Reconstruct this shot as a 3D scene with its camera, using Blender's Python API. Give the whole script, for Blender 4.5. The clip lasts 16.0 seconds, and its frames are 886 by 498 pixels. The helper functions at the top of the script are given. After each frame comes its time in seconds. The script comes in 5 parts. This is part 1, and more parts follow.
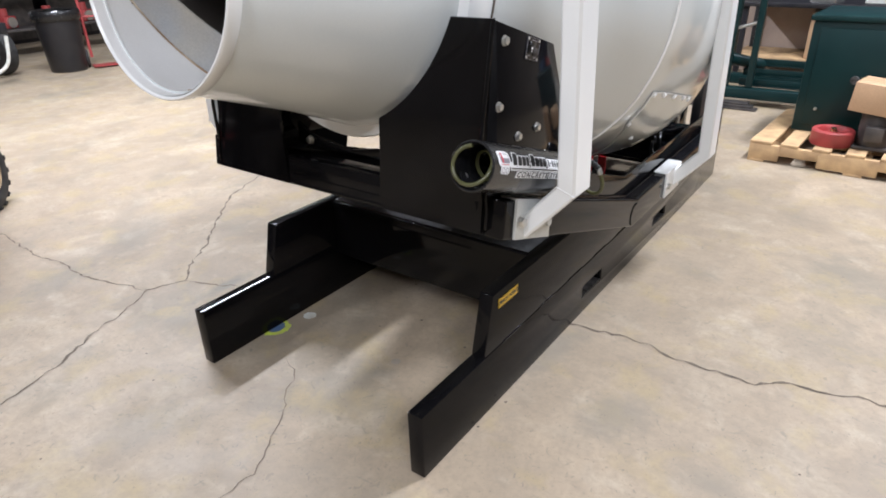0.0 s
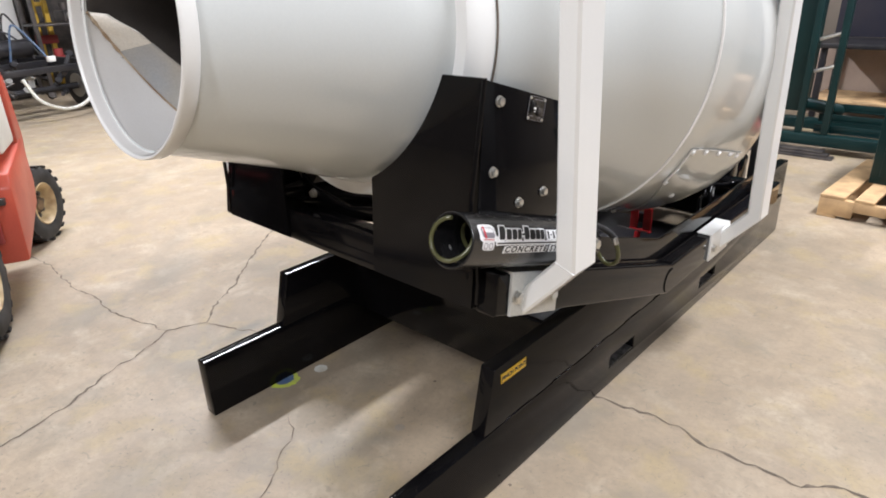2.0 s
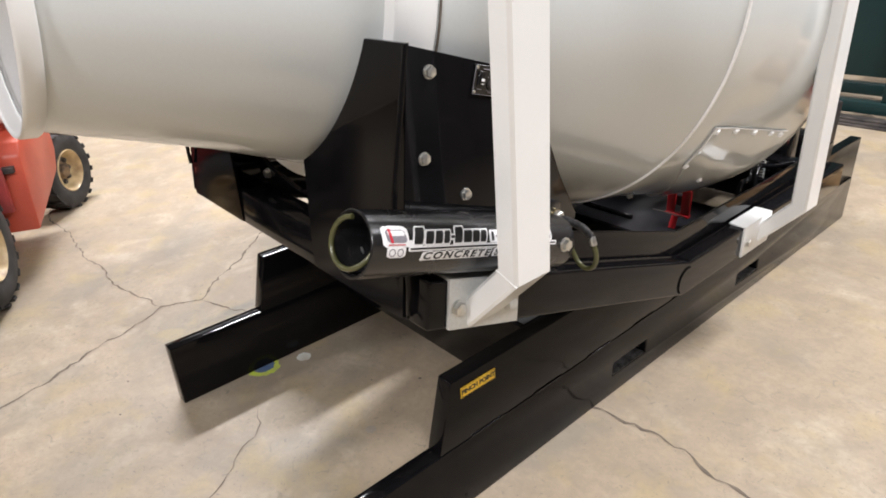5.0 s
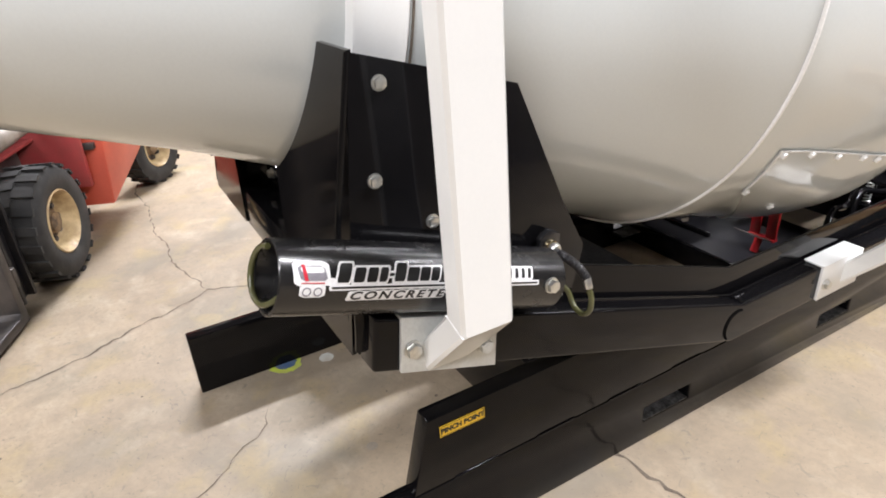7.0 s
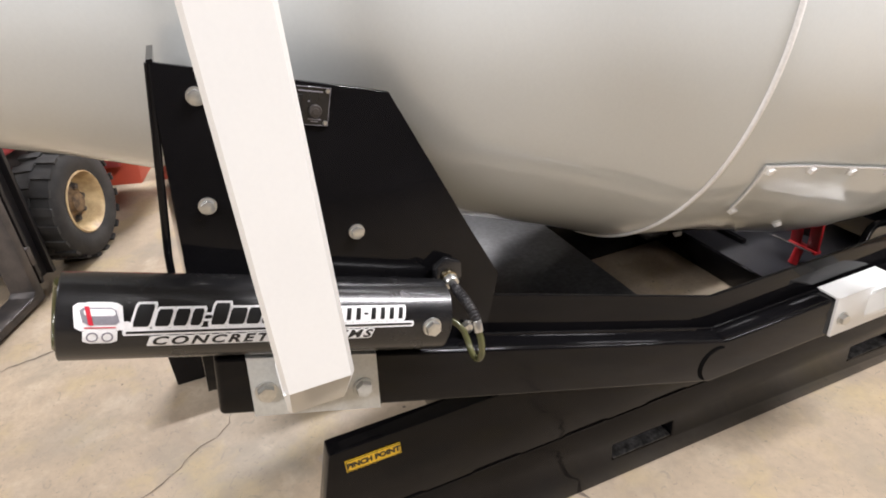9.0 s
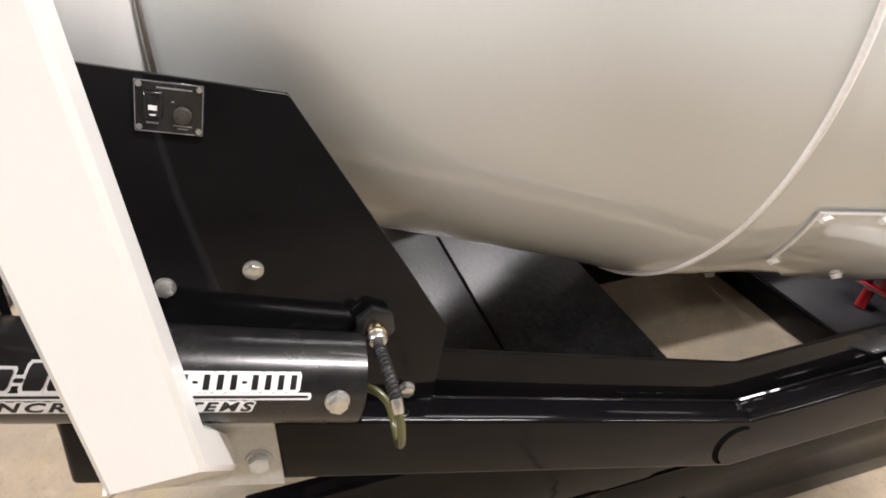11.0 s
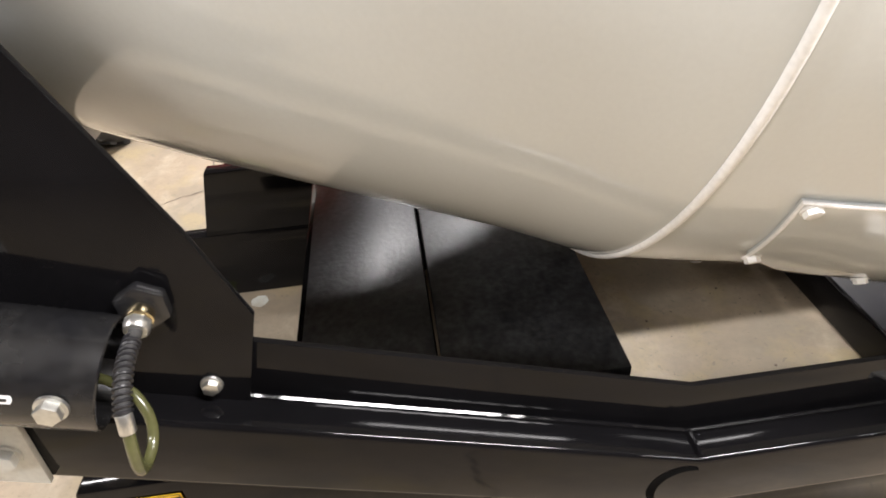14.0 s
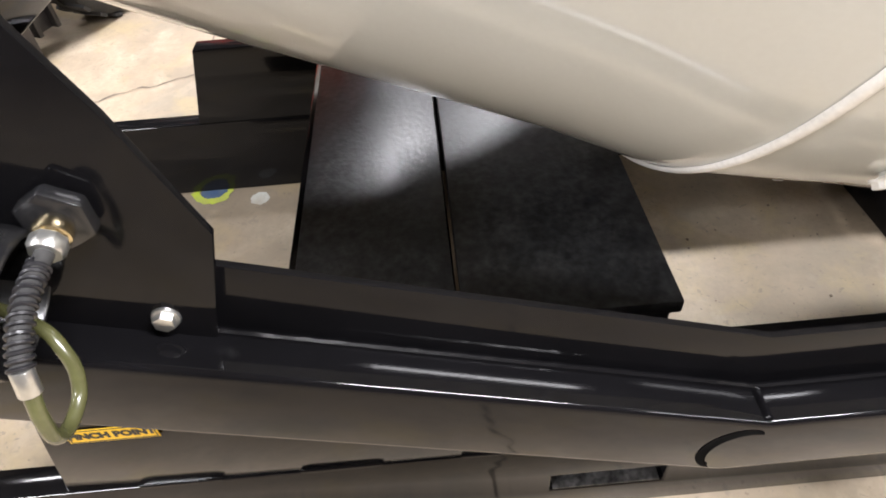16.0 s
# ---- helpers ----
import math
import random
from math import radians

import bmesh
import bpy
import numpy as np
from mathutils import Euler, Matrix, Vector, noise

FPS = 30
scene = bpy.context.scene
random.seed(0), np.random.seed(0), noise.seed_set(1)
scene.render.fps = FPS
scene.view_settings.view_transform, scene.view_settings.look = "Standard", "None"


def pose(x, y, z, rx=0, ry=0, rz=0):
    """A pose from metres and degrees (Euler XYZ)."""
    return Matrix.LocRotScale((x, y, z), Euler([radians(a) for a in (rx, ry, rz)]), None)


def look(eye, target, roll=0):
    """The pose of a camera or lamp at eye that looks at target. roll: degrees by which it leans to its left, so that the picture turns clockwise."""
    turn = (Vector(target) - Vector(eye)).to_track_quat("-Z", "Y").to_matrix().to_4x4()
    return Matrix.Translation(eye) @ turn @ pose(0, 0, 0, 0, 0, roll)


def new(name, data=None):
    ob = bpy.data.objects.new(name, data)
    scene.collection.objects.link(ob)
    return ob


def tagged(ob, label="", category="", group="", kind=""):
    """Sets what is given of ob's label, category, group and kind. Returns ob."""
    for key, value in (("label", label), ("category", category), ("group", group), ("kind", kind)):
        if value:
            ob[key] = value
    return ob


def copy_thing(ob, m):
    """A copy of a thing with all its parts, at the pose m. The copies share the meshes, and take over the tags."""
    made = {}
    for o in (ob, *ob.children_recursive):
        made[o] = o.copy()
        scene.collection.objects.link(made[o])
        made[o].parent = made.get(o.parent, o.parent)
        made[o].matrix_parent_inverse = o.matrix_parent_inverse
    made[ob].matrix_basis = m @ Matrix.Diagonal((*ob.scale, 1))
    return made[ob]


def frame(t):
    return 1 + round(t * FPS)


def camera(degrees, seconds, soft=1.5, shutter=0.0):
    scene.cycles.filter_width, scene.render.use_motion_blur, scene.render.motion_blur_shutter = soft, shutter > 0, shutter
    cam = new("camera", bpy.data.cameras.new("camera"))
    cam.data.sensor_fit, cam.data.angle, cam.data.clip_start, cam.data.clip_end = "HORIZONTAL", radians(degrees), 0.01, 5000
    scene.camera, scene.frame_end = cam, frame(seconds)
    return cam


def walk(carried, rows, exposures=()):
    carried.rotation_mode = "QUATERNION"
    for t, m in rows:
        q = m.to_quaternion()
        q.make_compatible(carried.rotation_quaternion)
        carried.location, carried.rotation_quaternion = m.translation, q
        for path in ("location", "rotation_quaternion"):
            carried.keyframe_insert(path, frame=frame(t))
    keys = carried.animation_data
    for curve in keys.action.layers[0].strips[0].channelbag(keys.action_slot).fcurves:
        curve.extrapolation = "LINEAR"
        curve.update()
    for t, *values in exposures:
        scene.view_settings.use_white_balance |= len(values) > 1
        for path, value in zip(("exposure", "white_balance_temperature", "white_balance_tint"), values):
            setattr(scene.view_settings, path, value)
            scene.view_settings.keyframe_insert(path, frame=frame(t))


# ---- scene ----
cam = camera(70.6, 16.0, soft=1.8)
PATH = [
    (0, (0.816, -0.994, 1.348), (-0.246, 0.451, 0.463), -1.6),
    (0.5, (0.778, -0.922, 1.353), (-0.309, 0.488, 0.44), -2.7),
    (1, (0.744, -0.847, 1.351), (-0.328, 0.58, 0.449), -2.2),
    (1.5, (0.779, -0.801, 1.362), (-0.366, 0.614, 0.532), -2.5),
    (2, (0.862, -0.752, 1.375), (-0.39, 0.592, 0.585), -1.9),
    (2.5, (0.923, -0.704, 1.379), (-0.376, 0.609, 0.613), -2.7),
    (3, (0.947, -0.657, 1.365), (-0.369, 0.622, 0.57), -2.6),
    (5.5, (0.887, -0.308, 1.333), (-0.535, 0.779, 0.44), -3.1),
    (6, (0.921, -0.228, 1.335), (-0.565, 0.768, 0.44), -2.6),
    (6.5, (0.939, -0.156, 1.335), (-0.593, 0.764, 0.438), -2.5),
    (7, (0.909, -0.079, 1.332), (-0.651, 0.783, 0.426), -3.5),
    (7.5, (0.872, 0.01, 1.33), (-0.695, 0.841, 0.405), -4.4),
    (8, (0.877, 0.09, 1.324), (-0.707, 0.874, 0.389), -4.4),
    (8.5, (0.924, 0.211, 1.328), (-0.701, 0.888, 0.38), -5.1),
    (11, (0.737, 0.548, 1.278), (-0.947, 0.954, 0.278), -4.3),
    (11.5, (0.71, 0.66, 1.267), (-0.99, 0.963, 0.258), -4.3),
    (12, (0.705, 0.762, 1.258), (-1.003, 0.94, 0.234), -5.4),
    (12.5, (0.687, 0.813, 1.243), (-1.02, 0.889, 0.204), -6.2),
    (13, (0.629, 0.834, 1.239), (-1.051, 0.913, 0.156), -6.6),
    (13.5, (0.594, 0.83, 1.206), (-1.053, 1.006, 0.085), -5.0),
    (14, (0.575, 0.874, 1.18), (-1.04, 0.986, 0.006), -4.8),
    (14.5, (0.553, 0.886, 1.154), (-1.017, 0.967, -0.083), -4.2),
    (15, (0.51, 0.881, 1.132), (-1.011, 0.952, -0.165), -3.3),
    (15.5, (0.461, 0.878, 1.098), (-1.01, 0.918, -0.256), -3.5),
    (16, (0.428, 0.876, 1.082), (-0.981, 0.906, -0.337), -4.2),
]
EXPOSURES = [(0, 0.02, 5890, 10), (1.5, 0.02, 6030, 10), (2.5, -0.01, 6390, 11), (3, -0.05, 6470, 11), (5.5, 0.17, 6380, 11), (7, 0.3, 6330, 11), (8.5, 0.25, 6410, 12), (11, 0.31, 6720, 13), (12, 0.7, 6720, 8), (12.5, 0.72, 6720, 8), (13.5, 0.48, 6720, 9), (14.5, 0.85, 6520, 11), (15.5, 1.0, 6390, 11), (16, 0.95, 6350, 11)]
walk(cam, [(t, look(eye, target, roll)) for t, eye, target, roll in PATH], EXPOSURES)

# ---- light: unseen ceiling lamps of a workshop ----
world = bpy.data.worlds.new("workshop_air")
scene.world = world
world.use_nodes = True
world.node_tree.nodes["Background"].inputs[0].default_value = (0.9, 0.95, 1.0, 1)
world.node_tree.nodes["Background"].inputs[1].default_value = 0.004
CEILING_Z = 4.6
# First and fifth follow cast shadows; the others are added as fill light.
LAMPS = [(-4.6, 1.5, 520), (1.5, 3.2, 380), (3.4, 7.0, 150), (-3.35, -4.2, 120), (3.2, -2.6, 190), (0.9, -3.8, 185), (-3.35, 7.0, 60), (-8.6, 1.5, 35), (-8.6, 6.0, 45)]
for lx, ly, watts in LAMPS:
    lamp = bpy.data.lights.new("ceiling_lamp", "AREA")
    lamp.shape, lamp.size, lamp.size_y = "RECTANGLE", 0.3, 2.3
    lamp.energy, lamp.color = watts, (1.0, 0.98, 1.0)
    new("ceiling_lamp", lamp).matrix_world = pose(lx, ly, CEILING_Z - 0.16)

# ---- materials ----
def material(name, base, rough=0.5, metal=0.0, coat=0.0, vary=0.12, scale=6.0, bump=0.0, bump_scale=60.0, rough_vary=0.0, tint=None, grain=0.04, grain_scale=180.0, spec=0.5):
    m = bpy.data.materials.new(name)
    m.use_nodes = True
    n, link = m.node_tree.nodes, m.node_tree.links
    bsdf = n["Principled BSDF"]
    bsdf.inputs["Roughness"].default_value = rough
    bsdf.inputs["Metallic"].default_value = metal
    bsdf.inputs["Coat Weight"].default_value = coat
    bsdf.inputs["Coat Roughness"].default_value = 0.08
    bsdf.inputs["Specular IOR Level"].default_value = spec
    pos = n.new("ShaderNodeTexCoord").outputs["Object"]
    big = n.new("ShaderNodeTexNoise")
    big.inputs["Scale"].default_value, big.inputs["Detail"].default_value = scale, 5
    link.new(pos, big.inputs["Vector"])
    small = n.new("ShaderNodeTexNoise")
    small.inputs["Scale"].default_value, small.inputs["Detail"].default_value = grain_scale, 2
    link.new(pos, small.inputs["Vector"])
    ramp = n.new("ShaderNodeMix")
    ramp.data_type = "RGBA"
    other = tint or tuple(c * (1 - vary) for c in base)
    ramp.inputs[6].default_value, ramp.inputs[7].default_value = (*base, 1), (*other, 1)
    sharp = n.new("ShaderNodeMapRange")
    sharp.inputs["From Min"].default_value, sharp.inputs["From Max"].default_value = 0.35, 0.68
    link.new(big.outputs["Fac"], sharp.inputs["Value"])
    link.new(sharp.outputs["Result"], ramp.inputs[0])
    fine = n.new("ShaderNodeMix")
    fine.data_type, fine.blend_type = "RGBA", "MULTIPLY"
    tone = n.new("ShaderNodeMapRange")
    tone.inputs["From Min"].default_value, tone.inputs["From Max"].default_value = 0.3, 0.7
    tone.inputs["To Min"].default_value, tone.inputs["To Max"].default_value = 1 - 2 * grain, 1 + grain
    link.new(small.outputs["Fac"], tone.inputs["Value"])
    fine.inputs[0].default_value = 1.0
    link.new(ramp.outputs[2], fine.inputs[6])
    link.new(tone.outputs["Result"], fine.inputs[7])
    link.new(fine.outputs[2], bsdf.inputs["Base Color"])
    if rough_vary:
        rv = n.new("ShaderNodeMapRange")
        rv.inputs["To Min"].default_value, rv.inputs["To Max"].default_value = max(0.02, rough - rough_vary), min(1, rough + rough_vary)
        link.new(big.outputs["Fac"], rv.inputs["Value"])
        link.new(rv.outputs["Result"], bsdf.inputs["Roughness"])
    if bump:
        relief = n.new("ShaderNodeTexNoise")
        relief.inputs["Scale"].default_value, relief.inputs["Detail"].default_value = bump_scale, 3
        link.new(pos, relief.inputs["Vector"])
        bp = n.new("ShaderNodeBump")
        bp.inputs["Strength"].default_value, bp.inputs["Distance"].default_value = bump, 0.004
        link.new(relief.outputs["Fac"], bp.inputs["Height"])
        link.new(bp.outputs["Normal"], bsdf.inputs["Normal"])
    return m


def concrete_material():
    m = bpy.data.materials.new("sealed_concrete")
    m.use_nodes = True
    n, link = m.node_tree.nodes, m.node_tree.links
    bsdf = n["Principled BSDF"]
    pos = n.new("ShaderNodeTexCoord").outputs["Object"]

    def noise_at(scale, detail, rough=0.55, distort=0.0):
        t = n.new("ShaderNodeTexNoise")
        t.inputs["Scale"].default_value, t.inputs["Detail"].default_value = scale, detail
        t.inputs["Roughness"].default_value, t.inputs["Distortion"].default_value = rough, distort
        link.new(pos, t.inputs["Vector"])
        return t.outputs["Fac"]

    def spread(v, a, b, c=0.0, d=1.0):
        r = n.new("ShaderNodeMapRange")
        for key, val in zip(("From Min", "From Max", "To Min", "To Max"), (a, b, c, d)):
            r.inputs[key].default_value = val
        link.new(v, r.inputs["Value"])
        return r.outputs["Result"]

    def mixed(fac, a, b, how="MIX"):
        x = n.new("ShaderNodeMix")
        x.data_type, x.blend_type = "RGBA", how
        link.new(fac, x.inputs[0])
        for slot, v in ((6, a), (7, b)):
            if isinstance(v, tuple):
                x.inputs[slot].default_value = (*v, 1)
            else:
                link.new(v, x.inputs[slot])
        return x.outputs[2]

    cloud = spread(noise_at(1.1, 7, 0.66, 0.8), 0.38, 0.63)
    col = mixed(cloud, (0.379, 0.300, 0.209), (0.264, 0.211, 0.150))
    pale = spread(noise_at(2.6, 5, 0.6, 0.5), 0.52, 0.70, 0.0, 0.5)
    col = mixed(pale, col, (0.463, 0.399, 0.302))
    green = spread(noise_at(1.7, 5, 0.62, 0.5), 0.52, 0.68, 0.0, 0.65)
    col = mixed(green, col, (0.187, 0.172, 0.135))
    mottle = spread(noise_at(13, 5, 0.62, 0.2), 0.46, 0.68, 0.0, 0.5)
    col = mixed(mottle, col, (0.246, 0.202, 0.149))
    bleach = spread(noise_at(6, 4, 0.6, 0.4), 0.56, 0.72, 0.0, 0.5)
    col = mixed(bleach, col, (0.463, 0.389, 0.288))
    ochre = spread(noise_at(4.3, 4, 0.6, 0.3), 0.52, 0.66, 0.0, 0.6)
    col = mixed(ochre, col, (0.355, 0.276, 0.144))
    fleck = spread(noise_at(24, 4, 0.55, 1.2), 0.63, 0.70, 0.0, 0.5)
    col = mixed(fleck, col, (0.177, 0.158, 0.121))
    # smears of grey dirt, each with its place, reach, turn and strength
    ragged = noise_at(14, 5, 0.65)
    for x, y, rx, ry, turn, strength in ((-2.28, 0.48, 0.34, 0.13, 130, 0.42), (-2.10, 0.0, 0.22, 0.11, 115, 0.5), (-1.40, 0.385, 0.17, 0.042, 92, 0.75), (0.34, 0.53, 0.2, 0.1, 66, 0.4), (-0.86, -0.32, 0.2, 0.12, 60, 0.3), (-0.42, 0.30, 0.07, 0.04, 20, 0.4), (0.02, 0.74, 0.24, 0.06, 80, 0.4)):
        place = n.new("ShaderNodeMapping")
        place.vector_type = "TEXTURE"
        place.inputs["Location"].default_value = (x, y, 0)
        place.inputs["Rotation"].default_value = (0, 0, radians(turn))
        place.inputs["Scale"].default_value = (rx, ry, 1)
        link.new(pos, place.inputs["Vector"])
        far = n.new("ShaderNodeVectorMath")
        far.operation = "LENGTH"
        link.new(place.outputs["Vector"], far.inputs[0])
        edge = n.new("ShaderNodeMath")
        edge.operation = "MULTIPLY_ADD"
        edge.inputs[1].default_value = 1.6
        link.new(ragged, edge.inputs[0])
        link.new(far.outputs["Value"], edge.inputs[2])
        col = mixed(spread(edge.outputs["Value"], 1.95, 1.15, 0.0, strength), col, (0.163, 0.156, 0.132))
    veil = spread(noise_at(48, 6, 0.7, 0.6), 0.42, 0.66, 0.0, 0.42)
    col = mixed(veil, col, (0.231, 0.192, 0.141))
    scuff = spread(noise_at(33, 3, 0.5, 2.4), 0.665, 0.70, 0.0, 0.5)
    col = mixed(scuff, col, (0.148, 0.133, 0.107))
    specks = spread(noise_at(95, 2), 0.67, 0.74, 0.0, 0.55)
    col = mixed(specks, col, (0.158, 0.123, 0.088))
    link.new(col, bsdf.inputs["Base Color"])
    link.new(spread(noise_at(5, 5), 0.3, 0.7, 0.48, 0.68), bsdf.inputs["Roughness"])
    bsdf.inputs["Specular IOR Level"].default_value = 0.45
    bp = n.new("ShaderNodeBump")
    bp.inputs["Strength"].default_value, bp.inputs["Distance"].default_value = 0.25, 0.003
    link.new(noise_at(40, 5), bp.inputs["Height"])
    link.new(bp.outputs["Normal"], bsdf.inputs["Normal"])
    return m


CONCRETE = concrete_material()
CRACKSHADE = material("crack_dirt_and_ring_shade", (0.165, 0.132, 0.10), 0.95, vary=0.45, scale=30)
BLACK = material("black_gloss_paint", (0.0050, 0.0048, 0.0054), 0.085, coat=0.0, vary=0.3, scale=9, bump=0.014, bump_scale=26, rough_vary=0.04, spec=0.205)
DECKBLACK = material("black_dusty_paint", (0.017, 0.0175, 0.019), 0.44, spec=0.32, tint=(0.038, 0.039, 0.040), scale=30, bump=0.22, bump_scale=85, rough_vary=0.16, grain=0.25, grain_scale=75)
DRUM = material("light_grey_gloss_paint", (0.628, 0.657, 0.645), 0.34, coat=1.0, vary=0.025, scale=1.6, grain=0.008, bump=0.02, bump_scale=7, rough_vary=0.06)
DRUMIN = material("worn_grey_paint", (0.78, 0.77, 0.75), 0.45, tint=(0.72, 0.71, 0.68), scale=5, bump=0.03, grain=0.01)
# Dark steel of the inner wall: the drum's inner shade is in its colour.
SHADEWALL = material("shaded_inner_steel", (0.10, 0.088, 0.078), 0.42, tint=(0.055, 0.046, 0.04), scale=4, bump=0.08)
RUSTY = material("rust_stained_weld", (0.26, 0.16, 0.08), 0.8, tint=(0.52, 0.44, 0.33), scale=18, bump=0.4)
# Whiter than the drum: highlights of bead and hatch edge put into the colour.
SHINEWHITE = material("shine_white_paint", (0.88, 0.88, 0.86), 0.3, coat=0.3, vary=0.03, bump=0.12, bump_scale=90)
GROOVESHADE = material("groove_shade", (0.004, 0.004, 0.004), 0.8, vary=0.3, scale=60, spec=0.03)
WHITE = material("white_gloss_paint", (0.80, 0.805, 0.785), 0.30, coat=0.3, vary=0.03, scale=4, grain=0.005)
PRIMER = material("grey_white_bracket_paint", (0.62, 0.63, 0.60), 0.4, coat=0.15, vary=0.08, scale=12)
ZINC = material("zinc_plated_steel", (0.66, 0.66, 0.63), 0.28, metal=0.9, vary=0.15, scale=60)
BRASS = material("brass", (0.66, 0.55, 0.34), 0.22, metal=1.0, vary=0.1, scale=60)
PVC = material("black_pvc", (0.009, 0.009, 0.010), 0.26, coat=0.15, tint=(0.014, 0.0137, 0.0137), rough_vary=0.06, grain=0.15, grain_scale=120, scale=26, bump=0.04, bump_scale=80)
RUBBER = material("black_rubber", (0.018, 0.018, 0.018), 0.75, tint=(0.042, 0.04, 0.038), scale=12, bump=0.3, bump_scale=60)
HOSE = material("olive_translucent_hose", (0.085, 0.086, 0.034), 0.25, coat=0.3, vary=0.25, scale=25)
YELLOW = material("yellow_vinyl", (0.95, 0.60, 0.03), 0.4, vary=0.05)
INK = material("black_ink", (0.008, 0.008, 0.008), 0.4, vary=0.1)
VINYL = material("white_vinyl", (0.82, 0.82, 0.82), 0.35, vary=0.03)
REDINK = material("red_ink", (0.55, 0.02, 0.04), 0.4, vary=0.1)
GREYINK = material("grey_ink", (0.25, 0.24, 0.27), 0.4, vary=0.2, scale=40)
RED = material("red_machine_paint", (0.42, 0.015, 0.02), 0.35, coat=0.2, vary=0.2)
ORANGE = material("faded_red_orange_paint", (0.50, 0.080, 0.042), 0.42, coat=0.1, tint=(0.38, 0.06, 0.036), scale=4, rough_vary=0.1)
CREAM = material("cream_wheel_paint", (0.70, 0.55, 0.31), 0.45, tint=(0.30, 0.19, 0.09), scale=11, bump=0.2)
RIMRUST = material("rust_stained_hub", (0.26, 0.17, 0.09), 0.65, tint=(0.05, 0.034, 0.024), scale=26, bump=0.3)
CYLGREY = material("worn_grey_cylinder_paint", (0.34, 0.30, 0.26), 0.45, tint=(0.20, 0.17, 0.14), scale=14)
DARKSTEEL = material("dark_worn_steel", (0.045, 0.042, 0.042), 0.45, metal=0.4, tint=(0.11, 0.095, 0.085), scale=10, rough_vary=0.15)
GREEN = material("dark_green_machine_paint", (0.003, 0.018, 0.0185), 0.4, spec=0.3, tint=(0.004, 0.024, 0.0235), scale=3, rough_vary=0.1)
WOOD = material("pallet_softwood", (0.58, 0.39, 0.20), 0.7, tint=(0.34, 0.22, 0.115), scale=9, bump=0.3, bump_scale=50)
CARD = material("cardboard", (0.47, 0.30, 0.17), 0.8, vary=0.12, scale=5)
WALLPAINT = material("dull_workshop_wall", (0.25, 0.215, 0.18), 0.8, vary=0.2, scale=1.2)
CEILPAINT = material("dark_roof_deck", (0.20, 0.195, 0.19), 0.85, vary=0.2, scale=1.5)
LIME = material("lime_floor_paint", (0.50, 0.62, 0.05), 0.6, tint=(0.42, 0.45, 0.12), scale=18)
BLUEPAINT = material("blue_floor_paint", (0.05, 0.10, 0.22), 0.5, tint=(0.12, 0.16, 0.2), scale=25)
PALEPAINT = material("pale_floor_paint", (0.60, 0.62, 0.58), 0.6, tint=(0.48, 0.45, 0.38), scale=20)

BLACKPARTS = material("greasy_black_steel", (0.010, 0.010, 0.013), 0.4, tint=(0.018, 0.017, 0.018), scale=8, rough_vary=0.1)
BRUSHED = material("scratched_bare_steel", (0.16, 0.155, 0.15), 0.55, metal=0.5, tint=(0.03, 0.029, 0.028), scale=40, grain=0.3, grain_scale=90)
NAVY = material("dark_navy_board", (0.012, 0.013, 0.026), 0.6, tint=(0.022, 0.02, 0.03), scale=5)
SAFETYYELLOW = material("yellow_rack_paint", (0.72, 0.48, 0.05), 0.45, tint=(0.55, 0.34, 0.05), scale=9)
# Blade colours carry the light: tips lighter, blades further in darker for shade.
SHADEBLADE = material("shaded_grey_blade_paint", (0.40, 0.41, 0.42), 0.5, tint=(0.46, 0.43, 0.37), scale=7, bump=0.05)
LITBLADE = material("lit_cream_blade_paint", (0.80, 0.765, 0.69), 0.4, tint=(0.74, 0.66, 0.52), scale=9)
DEEPSHADEBLADE = material("deep_shaded_blade_steel", (0.22, 0.21, 0.19), 0.6, tint=(0.12, 0.10, 0.08), scale=6, bump=0.1)
TANPANEL = material("dull_tan_board", (0.46, 0.36, 0.29), 0.8, tint=(0.36, 0.28, 0.23), scale=3)
STAIN = material("grey_floor_stain", (0.26, 0.225, 0.18), 0.6, tint=(0.33, 0.28, 0.22), scale=14)
REDPAINT = material("dull_red_paint", (0.36, 0.045, 0.045), 0.5, tint=(0.28, 0.05, 0.045), scale=12)
CANWHITE = material("white_plastic", (0.72, 0.71, 0.66), 0.45, vary=0.1)
TAPE = material("packing_tape", (0.50, 0.36, 0.20), 0.3, vary=0.05)


# ---- mesh helpers ----
def finish(bm, name, mat, smooth=False):
    bmesh.ops.recalc_face_normals(bm, faces=bm.faces)
    me = bpy.data.meshes.new(name)
    bm.to_mesh(me)
    bm.free()
    me.materials.append(mat)
    if smooth:
        for p in me.polygons:
            p.use_smooth = True
        me.set_sharp_from_angle(angle=radians(smooth if smooth > 1 else 40))
    return me


def part(name, bm, mat, parent=None, label="", smooth=40):
    ob = new(name, finish(bm, name, mat, smooth))
    ob.parent = parent
    return tagged(ob, label)


def thing(name, label, category, group="", kind="", at=(0, 0, 0), turn=0):
    ob = new(name)
    ob.empty_display_size = 0.2
    ob.matrix_world = pose(*at, 0, 0, turn)
    return tagged(ob, label, category, group, kind)


def bevelled(bm, edges, w, seg=2):
    if w:
        bmesh.ops.bevel(bm, geom=list(edges), offset=w, segments=seg, affect="EDGES", profile=0.5, clamp_overlap=True)


